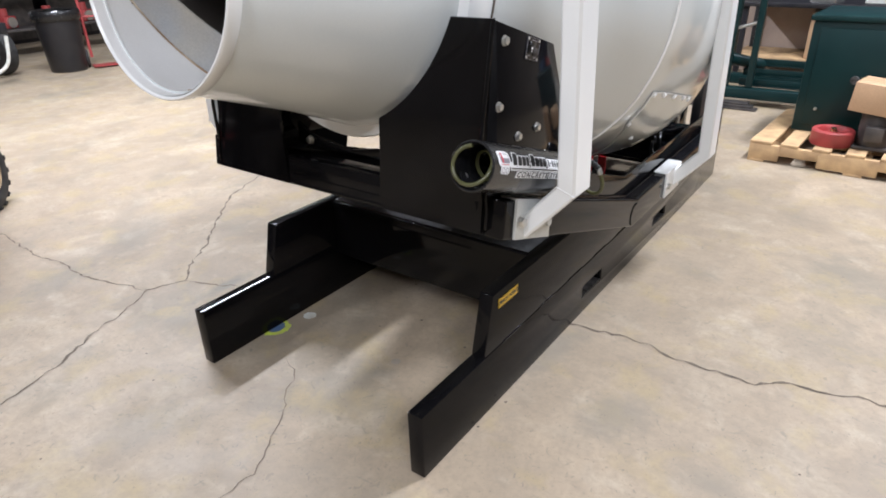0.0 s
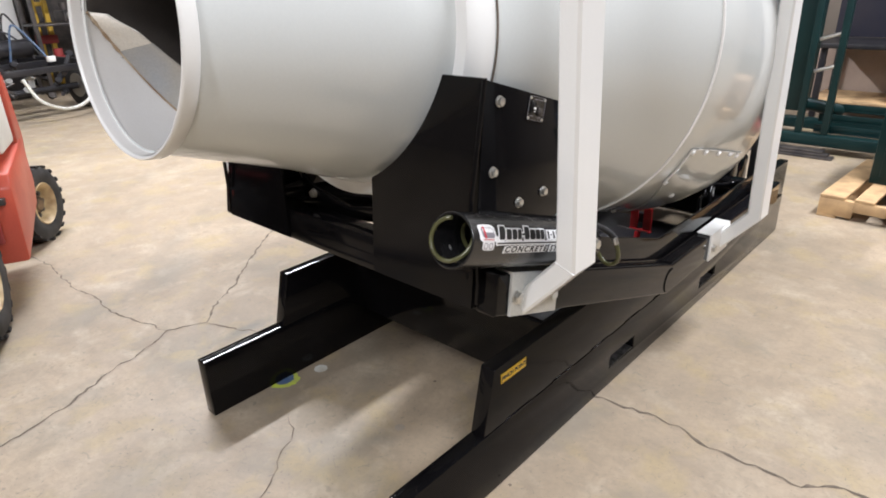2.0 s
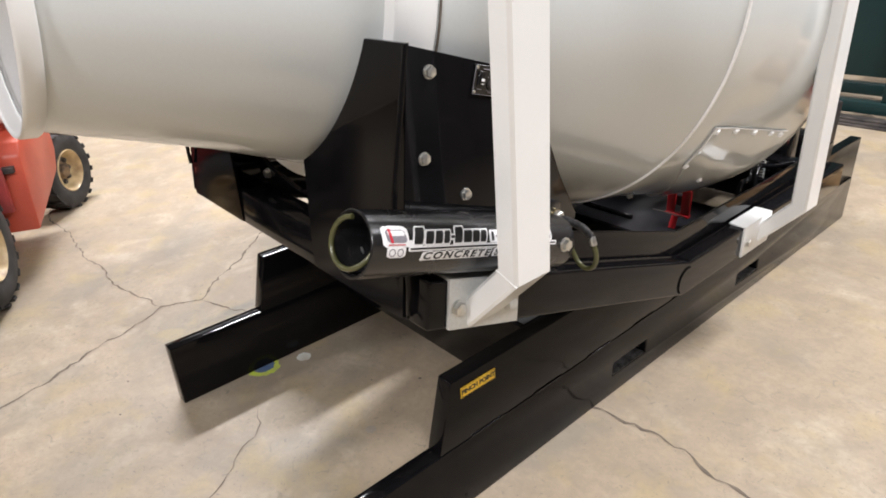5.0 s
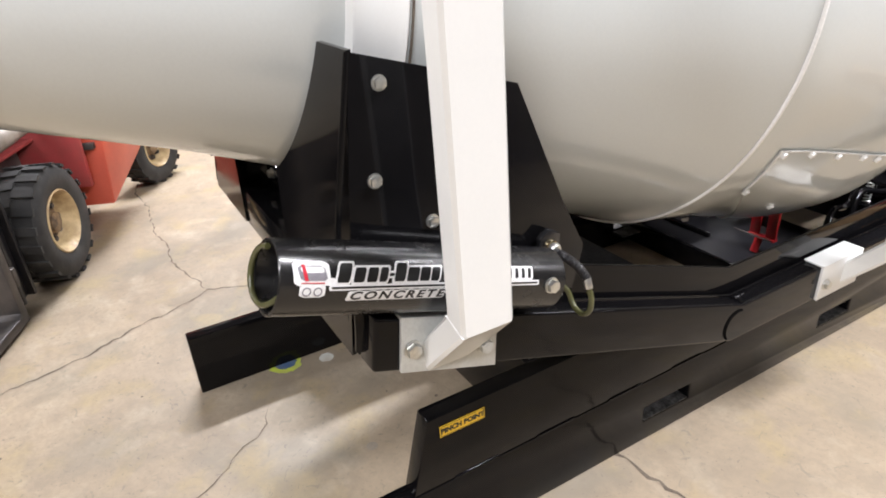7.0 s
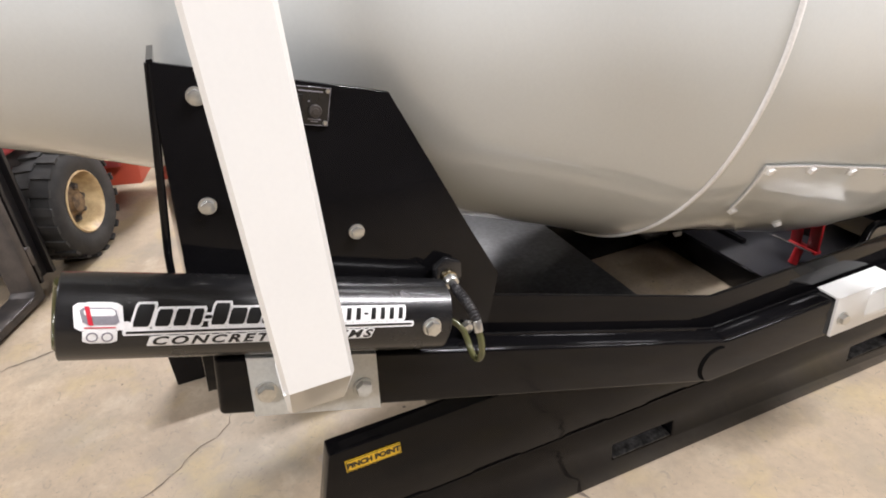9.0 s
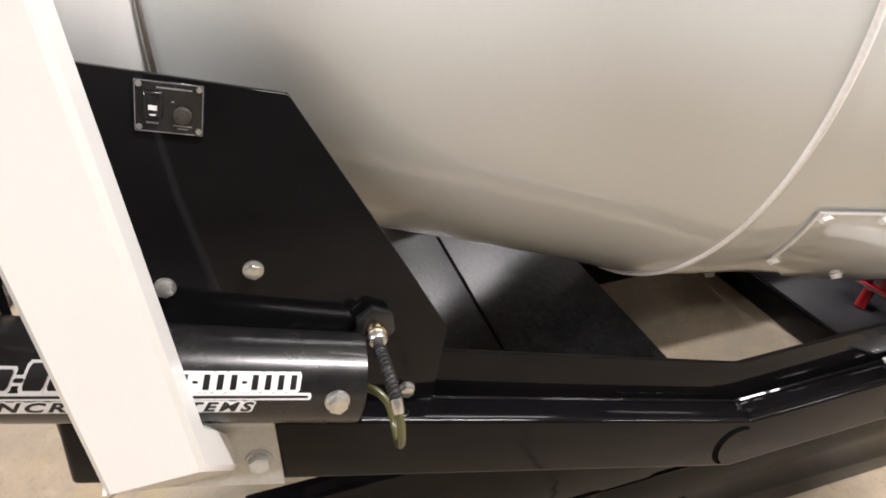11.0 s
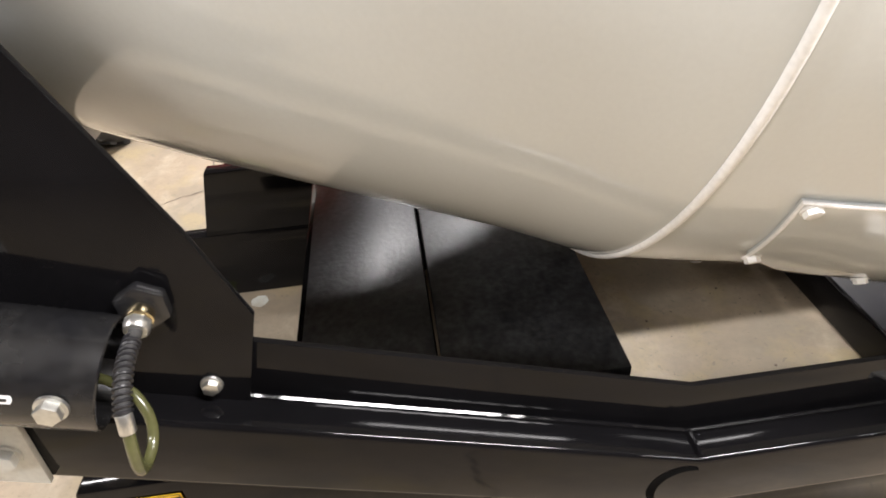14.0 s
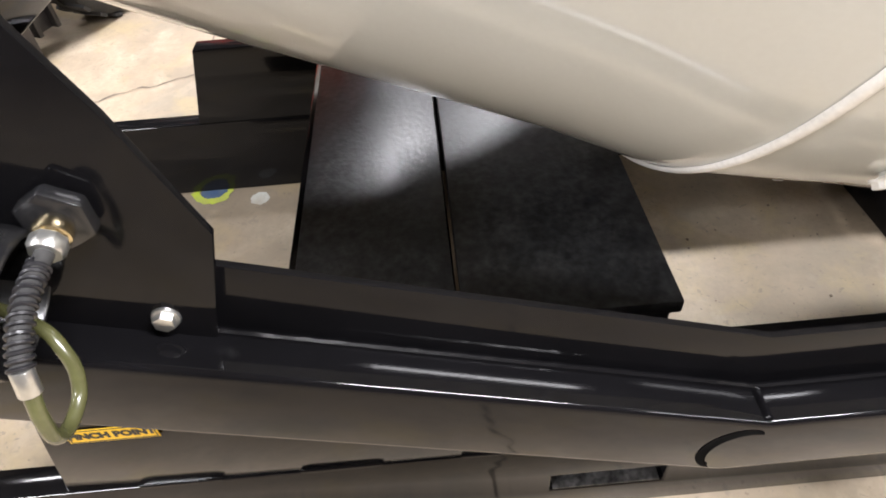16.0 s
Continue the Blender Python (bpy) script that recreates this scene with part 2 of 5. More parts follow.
def block(x0, x1, y0, y1, z0, z1, w=0.0, seg=2, m=None):
    bm = bmesh.new()
    bmesh.ops.create_cube(bm, size=1)
    for v in bm.verts:
        v.co = Vector(((x0, x1)[v.co.x > 0], (y0, y1)[v.co.y > 0], (z0, z1)[v.co.z > 0]))
    bevelled(bm, bm.edges, w, seg)
    if m is not None:
        bm.transform(m)
    return bm


def prism(outline, a, b, axis="x", w=0.0, seg=2, caps=None):
    """An outline of (u, v) pairs pushed from a to b along an axis: x: (y, z); y: (x, z); z: (x, y)."""
    put = {"x": lambda u, v, k: (k, u, v), "y": lambda u, v, k: (u, k, v), "z": lambda u, v, k: (u, v, k)}[axis]
    bm = bmesh.new()
    lo = [bm.verts.new(put(u, v, a)) for u, v in outline]
    hi = [bm.verts.new(put(u, v, b)) for u, v in outline]
    n = len(outline)
    bm.faces.new(lo)
    bm.faces.new(hi[::-1])
    for i in range(n):
        bm.faces.new((lo[i], hi[i], hi[(i + 1) % n], lo[(i + 1) % n]))
    bmesh.ops.recalc_face_normals(bm, faces=bm.faces)
    bevelled(bm, bm.edges, w, seg)
    return bm


def frame_to(p, q):
    p, q = Vector(p), Vector(q)
    return Matrix.Translation(p) @ (q - p).to_track_quat("Z", "Y").to_matrix().to_4x4(), (q - p).length


def rod(p, q, r, n=16, r2=None, w=0.0):
    m, d = frame_to(p, q)
    bm = bmesh.new()
    bmesh.ops.create_cone(bm, cap_ends=True, segments=n, radius1=r, radius2=r if r2 is None else r2, depth=d)
    bmesh.ops.translate(bm, verts=bm.verts, vec=(0, 0, d / 2))
    if w:
        bevelled(bm, [e for e in bm.edges if all(len(f.verts) > 4 or True for f in e.link_faces) and e.calc_face_angle(0) > 1.0], w)
    bm.transform(m)
    return bm


def lathe(profile, m=None, n=48, closed=False):
    """Turns (r, h) pairs round the z axis."""
    bm = bmesh.new()
    rings = []
    for r, h in profile:
        rings.append([bm.verts.new((r * math.cos(2 * math.pi * i / n), r * math.sin(2 * math.pi * i / n), h)) for i in range(n)] if r > 1e-6 else [bm.verts.new((0, 0, h))])
    pairs = list(zip(rings, rings[1:])) + ([(rings[-1], rings[0])] if closed else [])
    for a, b in pairs:
        for i in range(n):
            j = (i + 1) % n
            if len(a) == 1 and len(b) == 1:
                continue
            if len(a) == 1:
                bm.faces.new((a[0], b[j], b[i]))
            elif len(b) == 1:
                bm.faces.new((a[i], a[j], b[0]))
            else:
                bm.faces.new((a[i], a[j], b[j], b[i]))
    if m is not None:
        bm.transform(m)
    return bm


def smooth_path(points, n=8):
    pts = [Vector(p) for p in points]
    pts = [pts[0] * 2 - pts[1]] + pts + [pts[-1] * 2 - pts[-2]]
    out = []
    for i in range(1, len(pts) - 2):
        a, b, c, d = pts[i - 1:i + 3]
        for k in range(n):
            t = k / n
            out.append(0.5 * ((2 * b) + (c - a) * t + (2 * a - 5 * b + 4 * c - d) * t * t + (3 * b - a - 3 * c + d) * t ** 3))
    return out + [pts[-2]]


def pipe(path, r, n=10, wave=None):
    """A round bar along a path; wave(i) scales the radius at a point."""
    bm = bmesh.new()
    rings = []
    up = Vector((0.13, 0.29, 0.95)).normalized()
    for i, p in enumerate(path):
        d = (path[min(i + 1, len(path) - 1)] - path[max(i - 1, 0)]).normalized()
        if abs(d.dot(up)) > 0.95:
            up = Vector((1, 0, 0))
        x = d.cross(up).normalized()
        up = x.cross(d).normalized()
        rr = r * (wave(i) if wave else 1)
        rings.append([bm.verts.new(p + rr * (math.cos(2 * math.pi * k / n) * x + math.sin(2 * math.pi * k / n) * up)) for k in range(n)])
    for a, b in zip(rings, rings[1:]):
        for k in range(n):
            bm.faces.new((a[k], a[(k + 1) % n], b[(k + 1) % n], b[k]))
    bm.faces.new(rings[0][::-1])
    bm.faces.new(rings[-1])
    return bm


def joined(*bms):
    out = bms[0]
    for b in bms[1:]:
        me = bpy.data.meshes.new("piece")
        b.to_mesh(me)
        b.free()
        out.from_mesh(me)
        bpy.data.meshes.remove(me)
    return out


def hex_bolt(at, axis, size=0.022, head=0.009, washer=True):
    """A hexagon head on a washer, facing along axis."""
    at, axis = Vector(at), Vector(axis).normalized()
    m = Matrix.Translation(at) @ axis.to_track_quat("Z", "Y").to_matrix().to_4x4()
    bm = bmesh.new()
    bmesh.ops.create_cone(bm, cap_ends=True, segments=6, radius1=size * 0.577, radius2=size * 0.577, depth=head)
    bmesh.ops.translate(bm, verts=bm.verts, vec=(0, 0, head / 2 + 0.002))
    bevelled(bm, [e for e in bm.edges if e.verts[0].co.z > head * 0.9 and e.verts[1].co.z > head * 0.9], size * 0.07)
    if washer:
        w = bmesh.new()
        bmesh.ops.create_cone(w, cap_ends=True, segments=20, radius1=size * 0.72, radius2=size * 0.70, depth=0.003)
        bmesh.ops.translate(w, verts=w.verts, vec=(0, 0, 0.0012))
        bm = joined(bm, w)
    bm.transform(m)
    return bm


def lettering(text, size, depth=0.0004, shear=0.0, width=1.0, bold=0.018, space=1.0):
    """Flat raised letters in the xy plane, centred, made from the built-in font."""
    cu = bpy.data.curves.new("letters", "FONT")
    cu.body, cu.size, cu.align_x, cu.align_y, cu.extrude, cu.shear, cu.offset = text, size, "CENTER", "CENTER", depth, shear, size * bold
    cu.resolution_u, cu.space_character = 3, space
    ob = bpy.data.objects.new("letters", cu)
    scene.collection.objects.link(ob)
    bpy.context.view_layer.update()
    me = bpy.data.meshes.new_from_object(ob.evaluated_get(bpy.context.evaluated_depsgraph_get()))
    bm = bmesh.new()
    bm.from_mesh(me)
    bpy.data.objects.remove(ob)
    bpy.data.curves.remove(cu)
    bpy.data.meshes.remove(me)
    for v in bm.verts:
        v.co.x *= width
    return bm


# ---- the hall ----
X0, X1, Y0, Y1 = -12.0, 9.0, -7.0, 8.5
floor = new("floor", finish(block(X0 - 0.2, X1 + 0.2, Y0 - 0.2, Y1 + 0.2, -0.2, 0.0), "floor", CONCRETE))
tagged(floor, "worn tan sealed concrete workshop floor with cracks", "floor", kind="structure")
for name, dims in (("wall_north", (X0, X1, Y1, Y1 + 0.2)), ("wall_south", (X0, X1, Y0 - 0.2, Y0)), ("wall_west", (X0 - 0.2, X0, Y0 - 0.2, Y1 + 0.2)), ("wall_east", (X1, X1 + 0.2, Y0 - 0.2, Y1 + 0.2))):
    tagged(new(name, finish(block(*dims, 0.0, CEILING_Z), name, WALLPAINT)), "plain painted workshop wall", "wall", kind="structure")
tagged(new("ceiling", finish(block(X0 - 0.2, X1 + 0.2, Y0 - 0.2, Y1 + 0.2, CEILING_Z, CEILING_Z + 0.2), "ceiling", CEILPAINT)), "plain dull roof deck over the workshop", "ceiling", kind="structure")


def ceiling_light():
    t = thing("ceiling_light", "long white strip lamp housing, unseen, added under the workshop ceiling", "lamp", "ceiling lights")
    part("housing", prism([(-0.20, -0.10), (0.20, -0.10), (0.11, 0.0), (-0.11, 0.0)], -1.2, 1.2, "y", 0.006), WHITE, t)
    return t


lamp_model = ceiling_light()
lamp_model.matrix_world = pose(LAMPS[0][0], LAMPS[0][1], CEILING_Z - 0.005)
for lx, ly, _ in LAMPS[1:]:
    copy_thing(lamp_model, pose(lx, ly, CEILING_Z - 0.005))


def crack(way, width, seed, name="floor_crack"):
    """A jagged dark strip along a way on the floor."""
    rnd = random.Random(seed)
    pts = [Vector((*way[0], 0))]
    for a, b in zip(way, way[1:]):
        a, b = Vector((*a, 0)), Vector((*b, 0))
        k = max(2, int((b - a).length / 0.024))
        side = Vector((-(b - a).y, (b - a).x, 0)).normalized()
        for i in range(1, k + 1):
            off = 0 if i == k else rnd.uniform(-0.009, 0.009)
            pts.append(a.lerp(b, i / k) + side * off)
    bm = bmesh.new()
    rows = []
    for i, p in enumerate(pts):
        d = (pts[min(i + 1, len(pts) - 1)] - pts[max(i - 1, 0)]).normalized()
        s = Vector((-d.y, d.x, 0))
        taper = min(1, (i + 0.6) / 4, (len(pts) - i - 0.4) / 4)
        w = 1.3 * width * rnd.uniform(0.25, 1.7) * taper / 2
        rows.append((bm.verts.new(p + s * w + Vector((0, 0, 0.0012))), bm.verts.new(p - s * w + Vector((0, 0, 0.0012)))))
    for (a, b), (c, d) in zip(rows, rows[1:]):
        bm.faces.new((a, b, d, c))
    ob = part(name, bm, CRACKSHADE, floor, "thin jagged crack", smooth=False)
    return ob


crack([(-1.345, -0.62), (-1.36, -0.54), (-1.395, -0.41), (-1.44, -0.29), (-1.525, -0.14), (-1.57, 0.0), (-1.61, 0.09), (-1.665, 0.167), (-1.64, 0.23), (-1.592, 0.317), (-1.71, 0.415), (-1.825, 0.59), (-2.0, 0.77), (-2.15, 0.93), (-2.31, 1.12), (-2.42, 1.40), (-2.7, 1.95)], 0.0062, 1)
crack([(-1.665, 0.167), (-1.80, 0.135), (-2.03, 0.076), (-2.21, 0.092), (-2.48, 0.055), (-2.85, 0.085), (-3.17, 0.045), (-3.6, 0.15)], 0.0046, 2)
crack([(-1.592, 0.317), (-1.468, 0.356), (-1.36, 0.41), (-1.2, 0.48)], 0.0048, 3)
crack([(-0.76, 0.17), (-0.684, 0.141), (-0.638, 0.10), (-0.607, 0.03), (-0.55, -0.03), (-0.50, -0.11), (-0.44, -0.20), (-0.41, -0.26), (-0.44, -0.45)], 0.0021, 4)
crack([(-0.5, 0.87), (-0.03, 0.938), (0.08, 0.948), (0.21, 0.975), (0.315, 0.966), (0.40, 0.932), (0.488, 0.935), (0.59, 0.942), (0.665, 0.938), (0.76, 1.012), (0.858, 1.018), (0.948, 1.057), (1.06, 1.05), (1.4, 1.12)], 0.0064, 5)
crack([(-1.345, -0.62), (-1.35, -1.0), (-1.45, -1.6)], 0.006, 6)

# ---- the concrete mixer on its skid ----
MID = -0.46          # the machine's long axis
SLOPE = -0.335       # fall of the front arms
BEND = 1.225         # where the arms turn level
mixer = thing("concrete_mixer", "light grey concrete mixer drum on glossy black skid frame", "concrete mixer")


def mirrored(bm):
    for v in bm.verts:
        v.co.x = 2 * MID - v.co.x
    bmesh.ops.reverse_faces(bm, faces=bm.faces)
    return bm


# skid rails: a low nose and a taller body with a raked step
RAIL_W, RAIL_LOW, RAIL_TOP, RAIL_END = 0.05, 0.215, 0.412, 2.975
ARM_END = 2.42


LEFT_RAIL = -1.0     # outer face of the rail beyond the drum


def rail_side(side):
    """Leaves a mesh as it is, or turns it into its twin beyond the drum."""
    def turned(bm):
        for v in bm.verts:
            v.co.x = LEFT_RAIL - v.co.x
        bmesh.ops.reverse_faces(bm, faces=bm.faces)
        return bm
    return turned if side else (lambda bm: bm)


def pocket_plank():
    """A plank along y with two fork pockets cut through it, rounded at its long top edge and nose."""
    ys, zs = [0.0, 1.03, 1.215, 1.84, 2.02, RAIL_END], [0.0, 0.072, 0.122, RAIL_LOW]
    solid = {(i, k): not (k == 1 and i in (1, 3)) for i in range(5) for k in range(3)}
    bm = bmesh.new()
    grid = {(x, i, k): bm.verts.new((x, y, z)) for x in (-RAIL_W, 0.0) for i, y in enumerate(ys) for k, z in enumerate(zs)}

    def quad(*keys):
        bm.faces.new([grid[key] for key in keys])

    for (i, k), there in solid.items():
        if not there:
            continue
        for x in (-RAIL_W, 0.0):
            quad((x, i, k), (x, i + 1, k), (x, i + 1, k + 1), (x, i, k + 1))
        for di, dk, a, b in ((-1, 0, (i, k), (i, k + 1)), (1, 0, (i + 1, k), (i + 1, k + 1)), (0, -1, (i, k), (i + 1, k)), (0, 1, (i, k + 1), (i + 1, k + 1))):
            if not solid.get((i + di, k + dk), False):
                quad((-RAIL_W, *a), (0.0, *a), (0.0, *b), (-RAIL_W, *b))
    bmesh.ops.recalc_face_normals(bm, faces=bm.faces)
    bmesh.ops.dissolve_limit(bm, angle_limit=0.01, verts=bm.verts, edges=bm.edges)
    bevelled(bm, [e for e in bm.edges if len(e.link_faces) == 2 and e.calc_face_angle(0) > 1.2], 0.004)
    return bm


def frame_side(side):
    return mirrored if side else (lambda bm: bm)


for side in (0, 1):
    fix = rail_side(side)
    rail = part("skid_rail", fix(pocket_plank()), BLACK, mixer)
    part("rail_upper", fix(prism([(0.315, RAIL_LOW), (0.362, RAIL_TOP), (RAIL_END, RAIL_TOP), (RAIL_END, RAIL_LOW)], -RAIL_W, -0.002, "x", 0.004)), BLACK, rail)
    for y0 in np.arange(0.42, 2.75, 0.235):
        part("stitch_weld", fix(pipe([Vector((-0.0034, y0 + 0.012 * i, RAIL_LOW + 0.001)) for i in range(11)], 0.0050, 10, lambda i: 0.8 if i in (0, 10) else 1.0)), BLACK, rail)
    for y0 in (1.03, 1.84):
        part("fork_pocket", fix(joined(block(-0.12, -RAIL_W - 0.001, y0 - 0.008, y0 + 0.193, 0.064, 0.072), block(-0.12, -RAIL_W - 0.001, y0 - 0.008, y0 + 0.193, 0.122, 0.130))), BRUSHED, rail)
        part("pocket_liner", fix(block(-0.049, -0.0015, y0 + 0.005, y0 + 0.18, 0.0722, 0.076, 0.001)), BRUSHED, rail, "scratched bare steel")

# the closed box between the rails
box = part("cross_box", block(-0.949, -0.051, 0.655, 0.903, 0.17, 0.408, 0.006), BLACK, mixer)
part("box_top", block(-0.945, -0.055, 0.668, 0.900, 0.4085, 0.412, 0.001), DECKBLACK, box)
part("box_lid", block(-0.949, -0.098, 0.908, 1.212, 0.385, 0.411, 0.004), DECKBLACK, box)
part("box_lip", block(-0.93, -0.105, 1.08, 1.200, 0.35, 0.383, 0.003), DECKBLACK, box)
# Dark plate added over the floor under the drum's far end.
part("belly_plate", block(-0.949, -0.051, 1.952, 2.50, 0.060, 0.085, 0.003), BLACKPARTS, mixer)
part("cross_member", block(-0.949, -0.64, 2.085, 2.105, 0.0855, 0.105, 0.004), BLACK, mixer)
part("cross_member", block(-0.949, -0.051, 2.86, 2.95, 0.03, 0.18, 0.008), BLACK, mixer)


def arm_outline(bottom, top):
    """Side view of a bar that falls to the bend and runs level after it; heights at the bend."""
    y0 = 0.222
    return [(y0 - 0.008, bottom + SLOPE * (y0 - BEND)), (y0 + 0.008, top + SLOPE * (y0 - BEND)), (BEND, top), (ARM_END, top), (ARM_END, bottom), (BEND - 0.03, bottom)]


for side in (0, 1):
    fix = frame_side(side)
    arm = part("frame_arm", fix(prism(arm_outline(0.342, 0.446), 0.0525, 0.110, "x", 0.008, 4)), BLACK, mixer)
    part("side_plate", fix(prism(arm_outline(0.346, 0.442 if side else 0.528), 0.044, 0.053, "x", 0.002)), BLACK, arm)
    bead = [Vector((0.062, 0.26 + 0.012 * i, 0.4475 + max(0, (0.26 + 0.012 * i - BEND) * SLOPE) + 0.0006 * (i % 2))) for i in range(179)]
    part("weld_bead", fix(pipe(bead, 0.0044, 8, lambda i: 1.0 + 0.08 * ((i * 5) % 3 - 1))), BLACK, arm)
    part("bend_weld", fix(pipe([Vector((0.062 + 0.006 * i, BEND + 0.001 * (i % 2), 0.4475)) for i in range(8)], 0.0045, 6)), BLACK, arm)
    # Flat dark crescent laid on the arm, standing for a pivot groove's shade.
    groove = bmesh.new()
    ring = [[groove.verts.new((0.1106 + dx, 1.209 + r * math.cos(a), 0.388 + r * math.sin(a))) for a in [radians(72 + 150 * k / 28)] for r, dx in ((0.0445, 0.0), (0.0445 + 0.0105 * math.sin(math.pi * k / 28) ** 0.6 + 0.0004, 0.0), (0.0425, 0.0012))] for k in range(29)]
    for a, b in zip(ring, ring[1:]):
        for m0, m1 in ((0, 1), (0, 2)):
            groove.faces.new((a[m0], a[m1], b[m1], b[m0]))
    part("pivot_shade", fix(groove), GROOVESHADE, arm, "flat dark crescent for the shade in a pivot groove")

# ---- the drum: a long cone that widens to a belly ----
AX = Vector((MID + 0.004, 0, 1.286))
TILT = 0.097
up2, along2 = Vector((0, math.sin(TILT), math.cos(TILT))), Vector((0, math.cos(TILT), -math.sin(TILT)))
DRUM_M = Matrix.Translation(AX) @ Vector((0, math.cos(TILT), -math.sin(TILT))).to_track_quat("Z", "Y").to_matrix().to_4x4()
KNOTS = [(-0.205, 0.2425), (0.10, 0.314), (0.40, 0.403), (0.65, 0.481), (0.90, 0.549), (1.06, 0.592), (1.14, 0.619), (1.20, 0.638), (1.32, 0.650), (1.5, 0.654), (1.68, 0.650), (1.84, 0.634), (1.98, 0.600), (2.10, 0.545), (2.2, 0.47), (2.27, 0.37), (2.30, 0.2), (2.31, 0.0)]


def step(a, b, x):
    x = min(1.0, max(0.0, (x - a) / (b - a)))
    return x * x * (3 - 2 * x)


def belly(s, angle):
    """The swell of the drum's lower rear side; angle in degrees up from the level."""
    return 0.09 * step(1.3, 2.0, s) * (1 - step(2.2, 2.31, s)) * step(15, -55, angle)


def drum_radius(s, angle=90.0):
    return float(np.interp(s, [k[0] for k in KNOTS], [k[1] for k in KNOTS])) + belly(s, angle)


shell = [(r, s) for s, r in KNOTS]
fine = [(float(np.interp(s, [k[0] for k in KNOTS], [k[1] for k in KNOTS])), float(s)) for s in sorted(set([k[0] for k in KNOTS] + list(np.linspace(1.35, 2.3, 24))))]
skin = lathe([(shell[0][0] - 0.006, shell[0][1])] + fine, None, 128)
skin.transform(DRUM_M)
for v in skin.verts:
    q = DRUM_M.inverted() @ v.co
    r = math.hypot(q.x, q.y)
    if r > 0.02:
        w = v.co - DRUM_M @ Vector((0, 0, q.z))
        bulge = belly(q.z, math.degrees(math.atan2(w.dot(Vector((0, math.sin(TILT), math.cos(TILT)))), abs(w.x))))
        v.co += w.normalized() * bulge
drum = part("drum", skin, DRUM, mixer, "light grey painted steel drum", smooth=50)
inner = [(r - 0.006, s) for r, s in shell]
BLADE_FROM, BLADE_SWEEP, BLADE_S0, BLADE_S1 = 173.0, 226.0, -0.200, 0.52


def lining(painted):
    """The wall behind the mouth: pale as far as the first blade, coloured dark for shade beyond."""
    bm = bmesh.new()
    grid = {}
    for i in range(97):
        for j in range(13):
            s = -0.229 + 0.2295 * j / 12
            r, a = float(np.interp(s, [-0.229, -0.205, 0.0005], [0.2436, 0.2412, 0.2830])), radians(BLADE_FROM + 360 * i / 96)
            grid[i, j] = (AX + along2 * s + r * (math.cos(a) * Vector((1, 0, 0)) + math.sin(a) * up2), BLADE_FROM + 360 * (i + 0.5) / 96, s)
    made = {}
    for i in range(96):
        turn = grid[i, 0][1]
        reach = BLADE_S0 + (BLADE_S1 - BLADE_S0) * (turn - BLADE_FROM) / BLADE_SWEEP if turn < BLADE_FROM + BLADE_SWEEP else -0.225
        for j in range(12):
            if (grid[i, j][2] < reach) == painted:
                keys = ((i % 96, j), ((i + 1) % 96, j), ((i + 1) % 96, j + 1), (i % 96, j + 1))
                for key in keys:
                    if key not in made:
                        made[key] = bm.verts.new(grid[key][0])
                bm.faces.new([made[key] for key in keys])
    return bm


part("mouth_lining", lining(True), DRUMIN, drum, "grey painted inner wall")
part("inner_wall", joined(lining(False), lathe([(0.2832, 0.0005)] + inner[1:11], DRUM_M, 96)), SHADEWALL, drum, "steel inner wall, darkened in place of the shade inside the drum")
part("mouth_rim", lathe([(0.2438, -0.224), (0.2470, -0.2320), (0.2485, -0.2330), (0.2515, -0.2330), (0.2535, -0.230), (0.2540, -0.226), (0.2540, -0.203), (0.2515, -0.199), (0.2405, -0.199)], DRUM_M, 96, True), WHITE, drum)
part("track_ring", lathe([(0.372, 0.320), (0.408, 0.322), (0.412, 0.327), (0.413, 0.416), (0.409, 0.421), (0.396, 0.422)], DRUM_M, 96, True), WHITE, drum)
part("weld_seam", lathe([(0.6350 + 0.0062 * math.sin(math.pi * k / 8), 1.1945 - 0.0058 * math.cos(math.pi * k / 8)) for k in range(9)], DRUM_M, 128, True), SHINEWHITE, drum, smooth=100)


# Dark ring painted for the shadow at the track ring's back edge.
part("ring_shade_line", lathe([(0.392, 0.4235), (0.4145, 0.4235), (0.4145, 0.4265), (0.398, 0.4265)], DRUM_M, 96, True), CRACKSHADE, drum)


def on_drum(s, angle, lift=0.0):
    """A place on the drum's skin: s along the axle, angle up from the level in degrees, on the aisle side."""
    r, a = drum_radius(s, angle) + lift, radians(angle)
    up = Vector((0, math.sin(TILT), math.cos(TILT)))
    along = Vector((0, math.cos(TILT), -math.sin(TILT)))
    return AX + along * s + r * (math.cos(a) * Vector((1, 0, 0)) + math.sin(a) * up)


